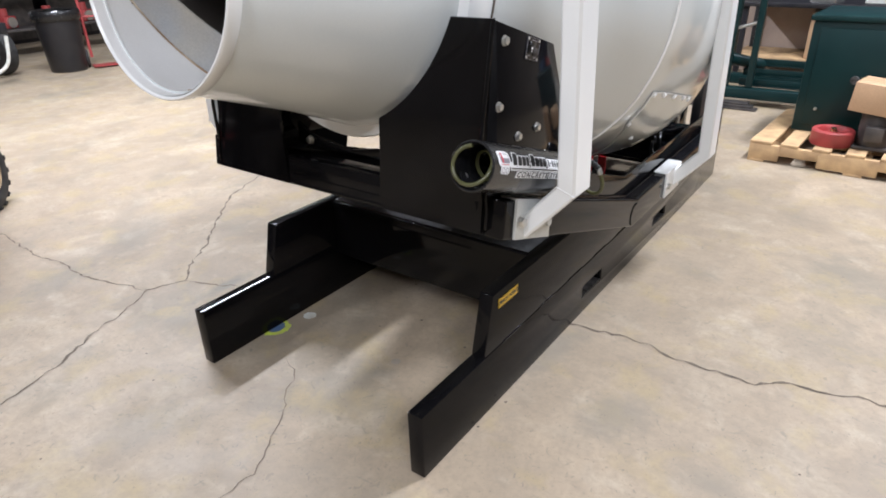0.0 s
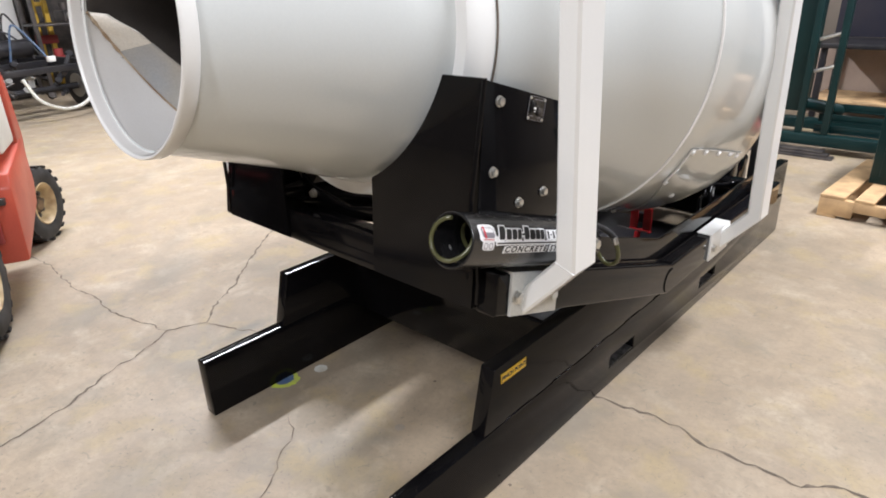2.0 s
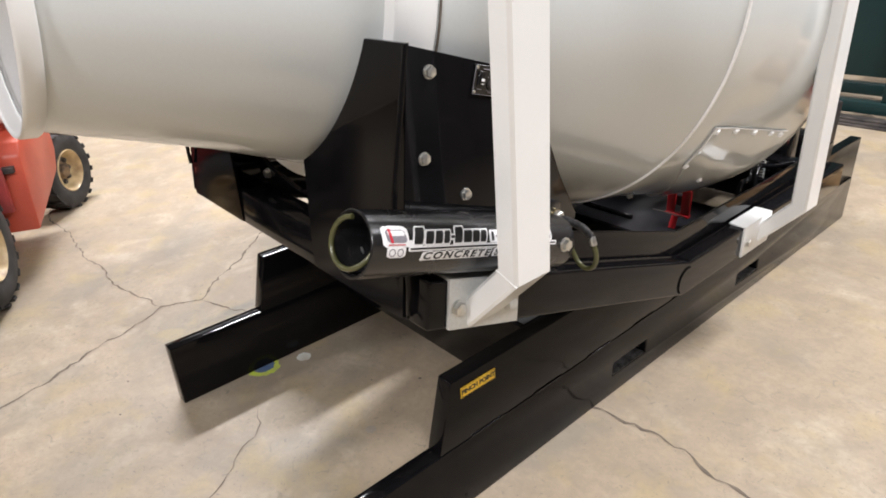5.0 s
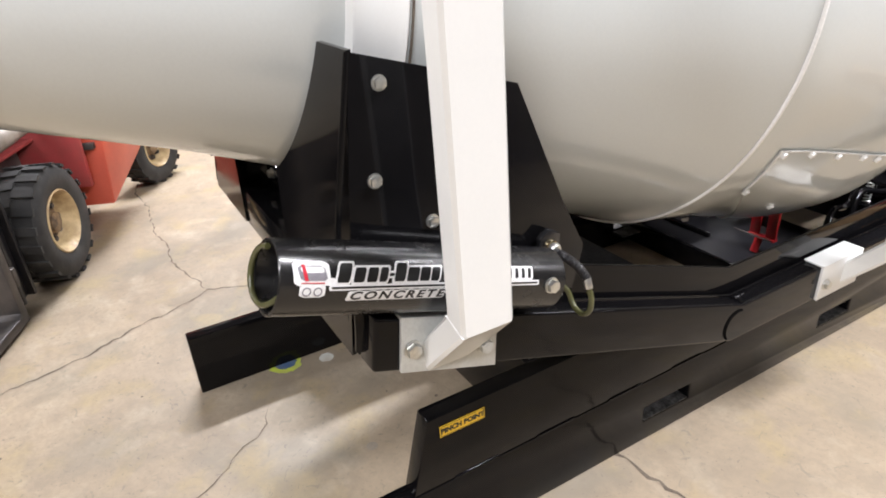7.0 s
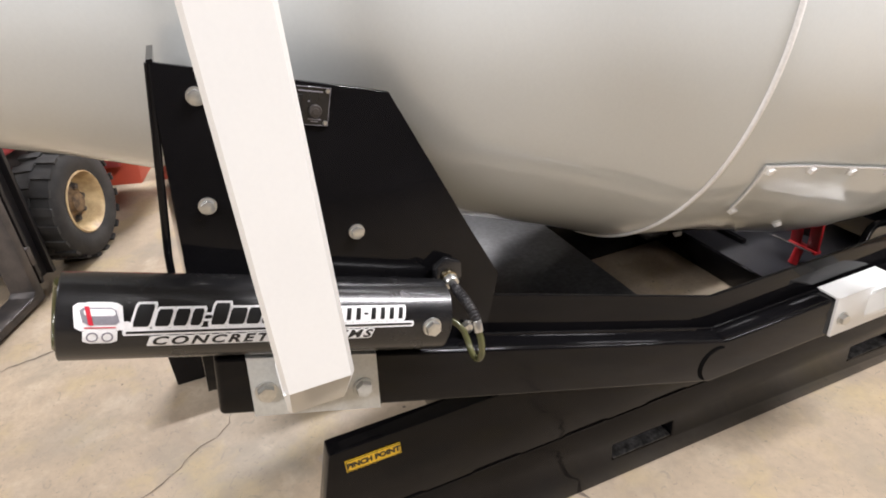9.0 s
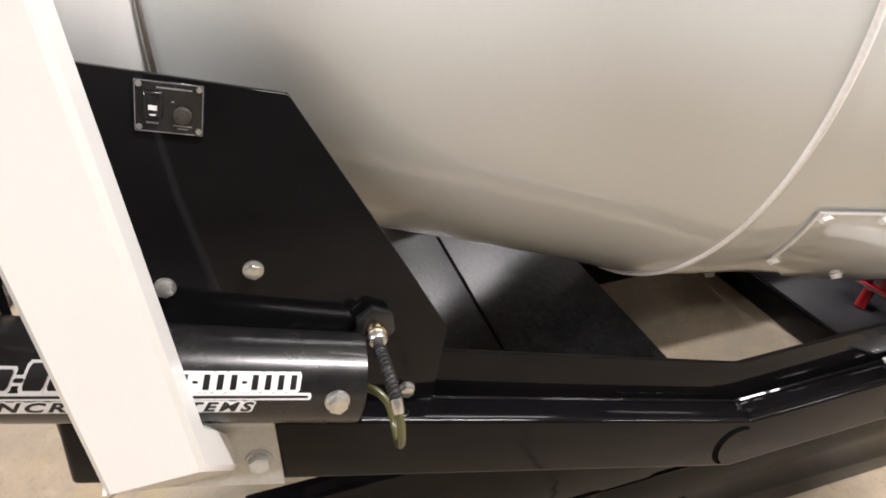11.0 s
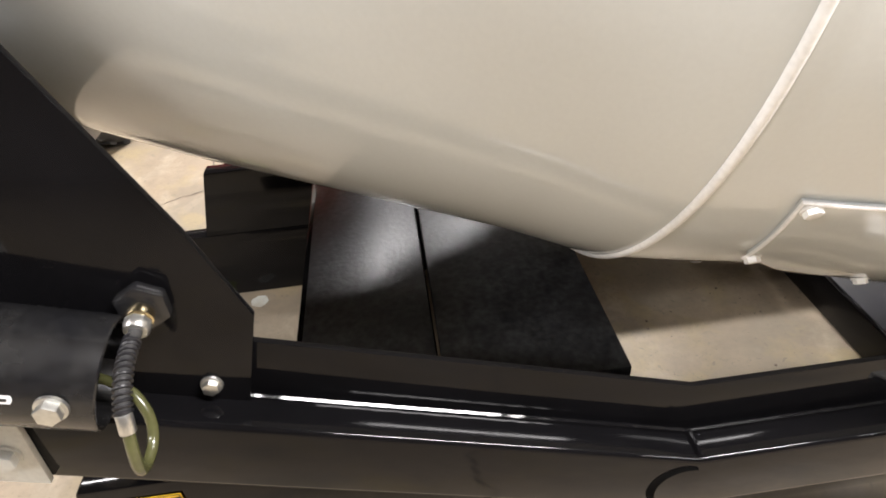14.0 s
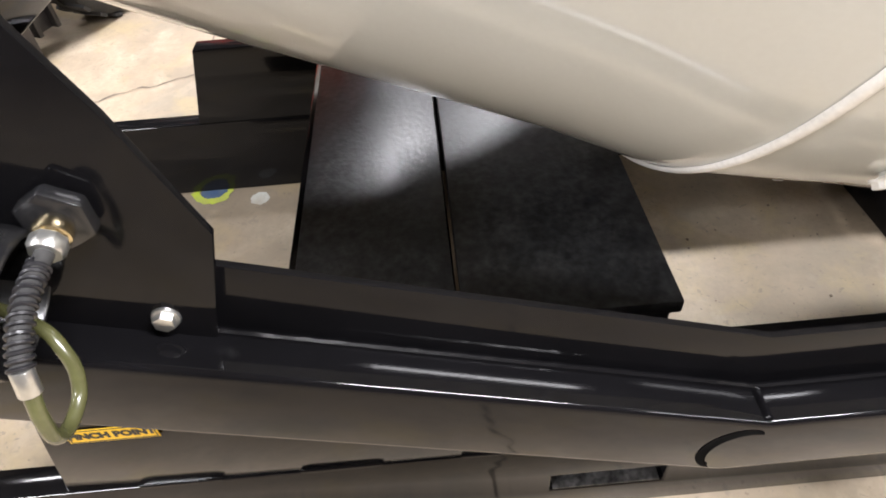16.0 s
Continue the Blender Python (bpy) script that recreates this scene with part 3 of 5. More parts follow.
def drum_patch(corners, thick, n=14):
    """A thin plate bent to the drum, between four corners (s, angle)."""
    (a, b, c, d) = corners
    bm = bmesh.new()
    grid = {}
    for i in range(n + 1):
        for j in range(n + 1):
            u, v = i / n, j / n
            s = (a[0] * (1 - u) + b[0] * u) * (1 - v) + (d[0] * (1 - u) + c[0] * u) * v
            g = (a[1] * (1 - u) + b[1] * u) * (1 - v) + (d[1] * (1 - u) + c[1] * u) * v
            for k, lift in ((0, 0.0005), (1, thick)):
                grid[i, j, k] = bm.verts.new(on_drum(s, g, lift))
    for i in range(n):
        for j in range(n):
            for k in (0, 1):
                bm.faces.new([grid[p, q, k] for p, q in ((i, j), (i + 1, j), (i + 1, j + 1), (i, j + 1))])
    for i in range(n):
        for e in (0, n):
            bm.faces.new((grid[i, e, 0], grid[i + 1, e, 0], grid[i + 1, e, 1], grid[i, e, 1]))
            bm.faces.new((grid[e, i, 0], grid[e, i + 1, 0], grid[e, i + 1, 1], grid[e, i, 1]))
    return bm


part("access_hatch", drum_patch([(1.318, -42.5), (1.285, -29.0), (1.74, -32.5), (1.74, -80)], 0.006, 22), DRUM, drum, "bolted light grey steel cover plate")
hatch_edge = [on_drum(1.318 - 0.033 * k / 6, -42.5 + 13.5 * k / 6, 0.006) for k in range(7)] + [on_drum(1.285 + 0.455 * k / 20, -29.0 - 3.5 * k / 20, 0.006) for k in range(1, 21)]
part("hatch_edge", pipe(hatch_edge, 0.0024, 6), SHINEWHITE, drum)
for s_, g_ in ((1.325, -42.8), (1.30, -30.0), (1.41, -30.7), (1.52, -31.6), (1.63, -32.4), (1.70, -33.2), (1.55, -52), (1.40, -66)):
    p_ = on_drum(s_, g_, 0.005)
    part("hatch_bolt", hex_bolt(p_, p_ - AX - Vector((0, p_.y, -0.097 * p_.y)), 0.016, 0.007), SHINEWHITE, drum)


def fin(start, sweep, s0, s1, depth, mat, k0=0.0, k1=1.0, blunt=False, label="grey steel blade, coloured darker for the shade inside the drum"):
    """A stretch, from k0 to k1, of a spiral blade on the drum's inner wall; a blunt end is cut off round."""
    bm = bmesh.new()
    rows, root = [], []
    for i in range(41):
        k = k0 + (k1 - k0) * i / 40
        s, a = s0 + (s1 - s0) * k, radians(start + sweep * k)
        dd = depth * (math.sin(math.pi / 2 * min(1, (0.12 + i / 26))) if blunt else 1.0)
        ways = math.cos(a) * Vector((1, 0, 0)) + math.sin(a) * up2
        r = drum_radius(s) - 0.005
        rows.append([bm.verts.new(AX + along2 * (s + o) + ways * q) for o, q in ((0, r), (0.03, r - dd), (0.036, r - dd), (0.006, r))])
        root.append(AX + along2 * (s - 0.001) + ways * (r - 0.003))
    for a, b in zip(rows, rows[1:]):
        for j in range(4):
            bm.faces.new((a[j], a[(j + 1) % 4], b[(j + 1) % 4], b[j]))
    bm.faces.new(rows[0])
    bm.faces.new(rows[-1][::-1])
    blade = part("mixing_blade", bm, mat, drum, label)
    part("blade_weld", pipe(root, 0.0046 if blunt else 0.0036, 6, lambda i: 0.8 + 0.25 * math.sin(i * 0.45 + start)), RUSTY, blade, "rust-stained weld")
    return blade


for start, tip, depth in ((BLADE_FROM, 0.085, 0.100), (BLADE_FROM + 108, 0.20, 0.040), (BLADE_FROM - 120, 0.085, 0.100)):
    fin(start, BLADE_SWEEP, BLADE_S0, BLADE_S1, depth, LITBLADE, 0.0, tip, True, "blade tip coloured lighter for the light on it, with rusty edge")
    fin(start, BLADE_SWEEP, BLADE_S0, BLADE_S1, depth + 0.004, SHADEBLADE, tip + 0.0005, 1.0)
    fin(start + BLADE_SWEEP, 170, 0.52, 1.2, 0.2, DEEPSHADEBLADE)

# ---- saddle: bent plates on the arms, a beam between them ----
def lap(z):
    """How far the saddle's side leans out to lap over the frame's side plate."""
    return 0.015 * min(1.0, max(0.0, (0.86 - z) / 0.11))


def front_y(z):
    return 0.207 + 0.19 * max(0.0, z - 0.905)


for side in (0, 1):
    fix = frame_side(side)
    arc = []
    a0, a1 = math.atan2(1.19 - 1.296, -0.064 + 0.456), math.atan2(0.937 - 1.296, -0.262 + 0.456)
    for k in range(17):
        a = a0 + (a1 - a0) * k / 16
        arc.append((-0.456 + 0.4065 * math.cos(a), 1.296 + 0.4065 * math.sin(a)))
    face = [(0.0525, 1.19)] + arc + [(-0.275, 0.686), (0.0525, 0.686)]
    bm = prism(face, -0.004, 0.004, "y", 0.0)
    for v in bm.verts:
        v.co.y += front_y(v.co.z)
    saddle = part("saddle_plate", fix(bm), BLACK, mixer, "glossy black bent plate cut to the drum")
    # The unseen far plate is lengthened at its rear to shade the deck.
    side_outline = [(front_y(0.64) - 0.002, 0.70), (front_y(1.188) - 0.003, 1.188), (0.556 + 0.13 * side, 1.098), (0.7075 + 0.13 * side, 0.757), (0.669 + 0.13 * side, 0.615 - 0.04 * side), (0.66, 0.60)]
    bm = prism(side_outline, 0.0465, 0.0545, "x", 0.0012)
    bmesh.ops.bisect_plane(bm, geom=bm.verts[:] + bm.edges[:] + bm.faces[:], plane_co=(0, 0, 0.86), plane_no=(0, 0, 1))
    bmesh.ops.bisect_plane(bm, geom=bm.verts[:] + bm.edges[:] + bm.faces[:], plane_co=(0, 0, 0.75), plane_no=(0, 0, 1))
    for v in bm.verts:
        v.co.x += lap(v.co.z)
    part("saddle_side", fix(bm), BLACK, saddle)
    part("bend_edge", fix(pipe([Vector((0.0495, front_y(z) - 0.001, z)) for z in np.linspace(0.78, 1.186, 12)], 0.0055, 10)), BLACK, saddle)
    for y, z in ((0.302, 1.138), (0.279, 0.990), (0.376, 0.895), (0.477, 0.896), (0.640, 0.668)):
        part("bolt", fix(hex_bolt((0.0545 + lap(z), y, z), (1, 0, 0), 0.0175, 0.008)), ZINC, saddle, "zinc-plated hexagon bolt")
    part("stiffener", fix(block(0.035, 0.046, 0.33, 0.62, 0.66, 0.74, 0.003)), BLACK, saddle)

beam = part("front_beam", prism([(0.204, 0.684), (0.212, 0.775), (0.30, 0.765), (0.29, 0.672)], 2 * MID - 0.046, 0.046, "x", 0.006), BLACK, mixer)
part("roller_plate", prism([(2 * MID + 0.25, 0.79), (2 * MID + 0.25, 0.86), (-0.62, 0.83), (-0.46, 0.80), (-0.30, 0.83), (-0.25, 0.86), (-0.25, 0.79)], 0.286, 0.298, "y", 0.002), BLACK, beam)
for x, z in ((-0.615, 0.797), (-0.31, 0.803)):
    part("bolt", hex_bolt((x, 0.285, z + 0.012), (0, -1, 0), 0.019, 0.01), ZINC, beam)
for x in (-0.70, -0.22):
    rx = x + 0.0
    part("roller", rod((rx, 0.33, 0.862), (rx, 0.42, 0.853), 0.05, 32, w=0.004), DARKSTEEL, beam)

# control panel on the saddle plate
PANEL_M = Matrix.Translation((0.0548, 0.4365, 1.101)) @ Matrix(((0, 0, 1, 0), (0.957, 0.26, 0, 0), (-0.26, 0.965, 0, 0), (0, 0, 0, 1)))
panel = part("control_panel", block(-0.0335, 0.0335, -0.027, 0.027, 0.0, 0.0025, 0.0006, 1, PANEL_M), PVC, mixer, "small black switch panel with screws")
part("panel_frame", joined(*[block(*d, 0.0025, 0.0031, m=PANEL_M) for d in ((-0.0325, 0.0325, 0.0255, 0.0262), (-0.0325, 0.0325, -0.0262, -0.0255), (-0.0325, -0.0318, -0.026, 0.026), (0.0318, 0.0325, -0.026, 0.026))]), GREYINK, panel)
part("rocker_switch", joined(block(-0.024, -0.006, -0.012, 0.016, 0.0025, 0.006, 0.001, 1, PANEL_M), block(-0.021, -0.009, -0.009, 0.013, 0.006, 0.0085, 0.002, 2, PANEL_M)), PVC, panel)
part("switch_mark", joined(block(-0.019, -0.011, -0.002, 0.003, 0.0083, 0.0088, m=PANEL_M), block(-0.018, -0.012, -0.0075, -0.006, 0.0083, 0.0088, m=PANEL_M)), VINYL, panel)
km = PANEL_M @ Matrix.Translation((0.013, -0.006, 0.0025))
part("key_switch", lathe([(0.0, 0.007), (0.0045, 0.007), (0.005, 0.0055), (0.008, 0.0055), (0.009, 0.004), (0.0092, 0.0)], km, 24), DARKSTEEL, panel)
tagged(part("panel_lettering", joined(*[block(x, x + w, y, y + 0.0016, 0.0025, 0.0029, m=PANEL_M) for x, w, y in ((-0.012, 0.034, 0.0195), (0.004, 0.018, -0.0185), (0.008, 0.01, -0.0215), (-0.022, 0.012, -0.0175), (0.002, 0.003, 0.006))]), GREYINK, panel), kind="stuff")
for x in (-0.0285, 0.0285):
    for y in (-0.022, 0.022):
        part("screw", rod(PANEL_M @ Vector((x, y, 0.0022)), PANEL_M @ Vector((x, y, 0.0045)), 0.0034, 12, 0.0026), ZINC, panel)

# ---- document tube with its decal ----
TUBE_A, TUBE_B, TUBE_R = Vector((0.112, 0.075, 0.9126)), Vector((0.112, 0.574, 0.745)), 0.0565
TUBE_L = (TUBE_B - TUBE_A).length
TUBE_M = frame_to(TUBE_A, TUBE_B)[0]
tube_dir = (TUBE_B - TUBE_A).normalized()
tube_up = Vector((0, -tube_dir.z, tube_dir.y))


def on_tube(u, v, lift=0.0):
    """u metres from the tube's front end, v metres up round its outer side."""
    u, a = 0.027 + (u - 0.048) * 0.987, v / TUBE_R
    return TUBE_A + tube_dir * u + (TUBE_R + lift) * (math.cos(a) * Vector((1, 0, 0)) + math.sin(a) * tube_up)


tube = part("document_tube", lathe([(TUBE_R, 0.0015), (TUBE_R, TUBE_L - 0.0015), (TUBE_R - 0.0015, TUBE_L), (TUBE_R - 0.0045, TUBE_L), (TUBE_R - 0.006, TUBE_L - 0.002), (TUBE_R - 0.006, 0.002), (TUBE_R - 0.0045, 0.0), (TUBE_R - 0.0015, 0.0)], TUBE_M, 72, True), PVC, mixer, "black plastic pipe with an open end")
part("bolt", hex_bolt(on_tube(0.519, 0.009), Vector((1, 0, 0.05)), 0.021, 0.010), ZINC, tube, "zinc-plated hexagon bolt")
part("clamp_bolt", hex_bolt(TUBE_A + tube_dir * 0.05 + Vector((-0.05, 0, -0.03)), (0, -1, 0), 0.014, 0.006), ZINC, tube)
coil = []
for k in range(40):
    a = 1.7 + k * 0.30
    out = 0.007 * math.sin(min(1.0, k / 12) * math.pi) if k < 12 else 0.0
    coil.append(TUBE_A + tube_dir * (-0.002 - out + 0.006 * max(0, k - 12)) + (0.0445 - 0.0004 * k) * (math.cos(a) * Vector((1, 0, 0)) + math.sin(a) * tube_up))
part("hose", pipe(coil, 0.0048, 10), HOSE, tube, "coiled olive green hose")


def wrapped(bm, u, v, lift):
    for w in bm.verts:
        rise = 0.0167 * (u + w.co.x - 0.29) if u > 0.1 else 0.0     # the decal's lettering runs slightly uphill
        w.co = on_tube(u + w.co.x, v + w.co.y + rise, lift + w.co.z)
    return bm


def cell(w, h, lean=0.0, n=4, round_=0.0):
    """A flat cell of size w by h, cut into rows so that it can bend."""
    bm = bmesh.new()
    rows = []
    for i in range(n + 1):
        y = -h / 2 + h * i / n
        inset = 0 if 0 < i < n else round_
        rows.append([bm.verts.new((x + lean * y, y, z)) for x, z in ((-w / 2 + inset, 0.0), (w / 2 - inset, 0.0), (w / 2 - inset, 0.0004), (-w / 2 + inset, 0.0004))])
    for a, b in zip(rows, rows[1:]):
        for k in range(4):
            bm.faces.new((a[k], a[(k + 1) % 4], b[(k + 1) % 4], b[k]))
    bm.faces.new(rows[0][::-1])
    bm.faces.new(rows[-1])
    return bm


def outlined(text, size, span, u, v, shear=0.25):
    """Black lettering of a given length over a white outline of the same letters."""
    plain = lettering(text, size, 0.0002, shear, 1.0, 0.03, 1.3)
    width = span / (max(w.co.x for w in plain.verts) - min(w.co.x for w in plain.verts))
    plain.free()
    halo = wrapped(lettering(text, size, 0.0002, shear, width, 0.11, 1.3), u, v, 0.0006)
    ink = wrapped(lettering(text, size, 0.0002, shear, width, 0.032, 1.3), u, v, 0.0010)
    return halo, ink


# plain slanted shapes in place of the maker's name: place, width, height
SHAPES = [(0.117, 0.0195, 0.0275), (0.1405, 0.0175, 0.0210), (0.1615, 0.0165, 0.0210), (0.1800, 0.0130, 0.0210), (0.1935, 0.0085, 0.0045), (0.2090, 0.0185, 0.0275), (0.2310, 0.0205, 0.0210), (0.2525, 0.0175, 0.0210), (0.2715, 0.0150, 0.0210)]
BASE_V, RULE_V, NUMBER_V = 0.0184, 0.0112, 0.0276
DIGITS = [(0.2960 + 0.0143 * (k - sum(d < k for d in (1, 5, 9))) + 0.0088 * sum(d < k for d in (1, 5, 9)) - (0.0028 if k in (1, 5, 9) else 0.0), k in (1, 5, 9)) for k in range(14)]
halo_a, ink_a = outlined("CONCRETE", 0.0172, 0.164, 0.2070, -0.0024)
halo_b, ink_b = outlined("SYSTEMS", 0.0172, 0.122, 0.3610, -0.0024)
decal = part("decal", joined(
    *[wrapped(cell(w + 0.0062, h + 0.0065, 0.25, 8, 0.002), u, BASE_V + h / 2 + (0.008 if h < 0.007 else 0), 0.0004) for u, w, h in SHAPES],
    *[wrapped(cell(0.0135 if dash else 0.0165, 0.0235, 0.06, 6, 0.002), u, NUMBER_V, 0.0004) for u, dash in DIGITS],
    wrapped(cell(0.394, 0.0085, 0.0, 3, 0.0015), 0.2905, RULE_V, 0.0005), halo_a, halo_b,
    wrapped(cell(0.168, 0.0150, 0.25, 8, 0.002), 0.2070, -0.0024, 0.0004), wrapped(cell(0.126, 0.0150, 0.25, 8, 0.002), 0.3610, -0.0024, 0.0004),
    wrapped(cell(0.054, 0.034, -0.1, 8, 0.006), 0.067, 0.028, 0.0004), wrapped(cell(0.042, 0.022, 0.0, 8, 0.008), 0.068, 0.035, 0.0005),
    wrapped(cell(0.038, 0.019, 0.0, 6, 0.007), 0.069, 0.0035, 0.0005), wrapped(cell(0.016, 0.011, 0.0, 4, 0.004), 0.096, 0.0165, 0.0005)), VINYL, tube, "white vinyl decal with dark lettering")
for u, w, h in SHAPES:
    part("emblem_bar", wrapped(cell(w, h, 0.25, 6, 0.0015), u, BASE_V + h / 2 + (0.008 if h < 0.007 else 0), 0.0011), INK, tube)
for u, dash in DIGITS:
    part("number_bar", wrapped(cell(0.0055 if dash else 0.0066, 0.0028 if dash else 0.0165, 0.06, 4), u, NUMBER_V, 0.0011), INK, tube)
part("rule", wrapped(cell(0.386, 0.0028, 0, 2), 0.2905, RULE_V, 0.0012), INK, tube)
part("lettering", ink_a, INK, tube, "black slanted lettering on the decal")
part("lettering", ink_b, INK, tube, "black slanted lettering on the decal")
part("emblem", wrapped(cell(0.040, 0.0205, -0.30, 6, 0.005), 0.068, 0.0285, 0.0010), GREYINK, tube)
part("emblem_shine", wrapped(cell(0.034, 0.0085, -0.30, 4, 0.003), 0.068, 0.0330, 0.0013), VINYL, tube)
part("emblem_band", wrapped(cell(0.0052, 0.0225, -0.25, 5), 0.0565, 0.0290, 0.0015), REDINK, tube)
part("emblem_line", wrapped(cell(0.034, 0.0013, -0.2, 2), 0.069, 0.0150, 0.0015), REDINK, tube)
for u in (0.0605, 0.0770):
    ring = lathe([(0.0048, 0.0), (0.0066, 0.0), (0.0066, 0.0004), (0.0048, 0.0004)], None, 20, True)
    part("emblem_ring", wrapped(ring, u, 0.0025, 0.0010), GREYINK, tube)

# gland, spring guard and hose behind the tube
GLAND = Vector((0.069, 0.610, 0.794))
gland = part("bulkhead_nut", rod(GLAND, GLAND + Vector((0.014, 0, 0)), 0.028, 6, w=0.003), PVC, mixer, "large black hexagon bulkhead nut")
FIT_M = frame_to(GLAND + Vector((0.012, -0.002, -0.004)), GLAND + Vector((0.05, -0.003, -0.010)))[0]
part("brass_fitting", lathe([(0.0, 0.0), (0.0125, 0.0), (0.0135, 0.003), (0.0135, 0.009), (0.0105, 0.011), (0.0, 0.011)], FIT_M, 20), BRASS, gland, "brass threaded collar")
part("chrome_nut", lathe([(0.0, 0.0112), (0.0125, 0.0112), (0.0132, 0.013), (0.0132, 0.021), (0.0115, 0.024), (0.0, 0.024)], FIT_M, 8), ZINC, gland, "bright plated fitting nut")
spring_way = smooth_path([FIT_M @ Vector((0, 0, 0.024)), (0.118, 0.607, 0.785), (0.145, 0.608, 0.783), (0.170, 0.610, 0.775), (0.187, 0.611, 0.761)], 20)
part("boot", pipe(spring_way, 0.0066, 14), RUBBER, gland, "smooth black strain relief boot")
turns = int(len(spring_way) * 0.78)
winding = []
for k in range(turns * 6):
    q = len(spring_way) * 0.2 + k / 6
    i0 = min(int(q), len(spring_way) - 2)
    p0 = spring_way[i0].lerp(spring_way[i0 + 1], min(1.0, q - i0))
    d0 = (spring_way[i0 + 1] - spring_way[i0]).normalized()
    x0 = d0.cross(Vector((0, 1, 0))).normalized()
    winding.append(p0 + 0.0072 * (math.cos(k * 0.2244) * x0 + math.sin(k * 0.2244) * d0.cross(x0)))
part("spring_guard", pipe(winding, 0.0017, 6), BLACKPARTS, gland, "coiled dark steel spring guard")
end = spring_way[-1]
part("ferrule", rod(end + Vector((-0.002, 0, 0.003)), end + Vector((0.005, 0.0, -0.015)), 0.0074, 18, w=0.001), ZINC, gland, "bright plated ferrule")
part("hose", pipe(smooth_path([end + Vector((0.005, 0, -0.015)), (0.199, 0.611, 0.728), (0.200, 0.609, 0.708), (0.193, 0.607, 0.695), (0.178, 0.606, 0.689), (0.161, 0.607, 0.693), (0.149, 0.607, 0.706), (0.141, 0.603, 0.722), (0.128, 0.588, 0.735), (0.110, 0.55, 0.742), (0.106, 0.50, 0.756)], 10), 0.0054, 12), HOSE, gland, "olive green clear hose loop")

# ---- guard posts on brackets ----
def post_outline(w, d, r=0.006):
    return [(-w + r, -d), (w - r, -d), (w, -d + r), (w, d - r), (w - r, d), (-w + r, d), (-w, d - r), (-w, -d + r)]


def guard(bracket, foot, lean, side):
    """A square white post that stands off the frame on a mitred leg and a bolted bracket."""
    fix = frame_side(side)
    w, d = 0.0245, 0.0475
    px, py, pz = foot
    bm = bmesh.new()
    legs = [(Vector((0.132, bracket[0], bracket[1])), 0.0), (Vector((px, py, pz)), 0.0), (Vector((px + lean, py - 0.006, 1.78)), 0.0)]
    rings = []
    way = (legs[1][0] - legs[0][0]).normalized()
    for i, (p, _) in enumerate(legs):
        ring = []
        for u, v in post_outline(w, d):
            q = Vector((u, v, 0))
            if i == 0:
                side_w = Vector((way.z, 0, -way.x)).normalized()
                q = side_w * u + Vector((0, v, 0))
                q += way * ((0.1185 - p.x - q.x) / way.x)
            elif i == 1:
                q = q + Vector((0, 0, -u * 0.4))
            ring.append(bm.verts.new(p + q))
        rings.append(ring)
    for a, b in zip(rings, rings[1:]):
        for k in range(8):
            bm.faces.new((a[k], a[(k + 1) % 8], b[(k + 1) % 8], b[k]))
    bm.faces.new(rings[0][::-1])
    bm.faces.new(rings[-1])
    return part("guard_post", fix(bm), WHITE, mixer, "white square steel guard post")


for side in (0, 1):
    fix = frame_side(side)
    front = guard((0.3575, 0.697), (0.225, 0.3575, 0.799), -0.028, side)
    bz = lambda y: 0.446 + SLOPE * (y - BEND)
    part("bracket", fix(joined(prism([(0.262, bz(0.262) - 0.105), (0.272, bz(0.272) + 0.002), (0.462, bz(0.462) + 0.002), (0.455, bz(0.455) - 0.106)], 0.1105, 0.1185, "x", 0.001),
                            prism([(0.272, bz(0.272) + 0.001), (0.272, bz(0.272) + 0.007), (0.462, bz(0.462) + 0.007), (0.462, bz(0.462) + 0.001)], 0.07, 0.1185, "x", 0.0))), PRIMER, front, "grey-white painted bolted bracket")
    for y, drop in ((0.287, 0.056), (0.432, 0.058)):
        part("bolt", fix(hex_bolt((0.1185, y, bz(y) - drop), (1, 0, 0), 0.024, 0.011)), ZINC if y < 0.4 else PRIMER, front)
    part("corner_weld", fix(pipe([Vector((0.2495 - 0.049 * k / 8, 0.3105, 0.789 + 0.018 * k / 8)) for k in range(9)], 0.002, 6)), WHITE, front)
    rear = guard((1.70, 0.415), (0.2235, 1.70, 0.52), -0.02, side)
    part("bracket", fix(joined(block(0.1105, 0.1185, 1.548, 1.74, 0.344, 0.45, 0.001), block(0.06, 0.1185, 1.548, 1.74, 0.4475, 0.4535, 0.001))), WHITE, rear, "white bolted bracket over the frame")
    for y in (1.575, 1.71):
        part("bolt", fix(hex_bolt((0.1185, y, 0.39), (1, 0, 0), 0.024, 0.011)), ZINC, rear)

# warning sticker on the rail
sticker = part("warning_sticker", block(0.0, 0.0012, 0.388, 0.503, 0.356, 0.386), YELLOW, mixer, "yellow warning sticker with black lettering")
part("sticker_border", joined(*[block(0.0012, 0.0016, *d) for d in ((0.390, 0.501, 0.3835, 0.3847), (0.390, 0.501, 0.3573, 0.3585), (0.390, 0.3912, 0.3573, 0.3847), (0.4998, 0.501, 0.3573, 0.3847))]), INK, sticker)
bm = lettering("PINCH POINT", 0.0180, 0.0002, 0.0, 1.0, 0.055)
bm.transform(Matrix.Translation((0.0016, 0.4455, 0.371)) @ Matrix(((0, 0, 1, 0), (1, 0, 0, 0), (0, 1, 0, 0), (0, 0, 0, 1))))
part("lettering", bm, INK, sticker)

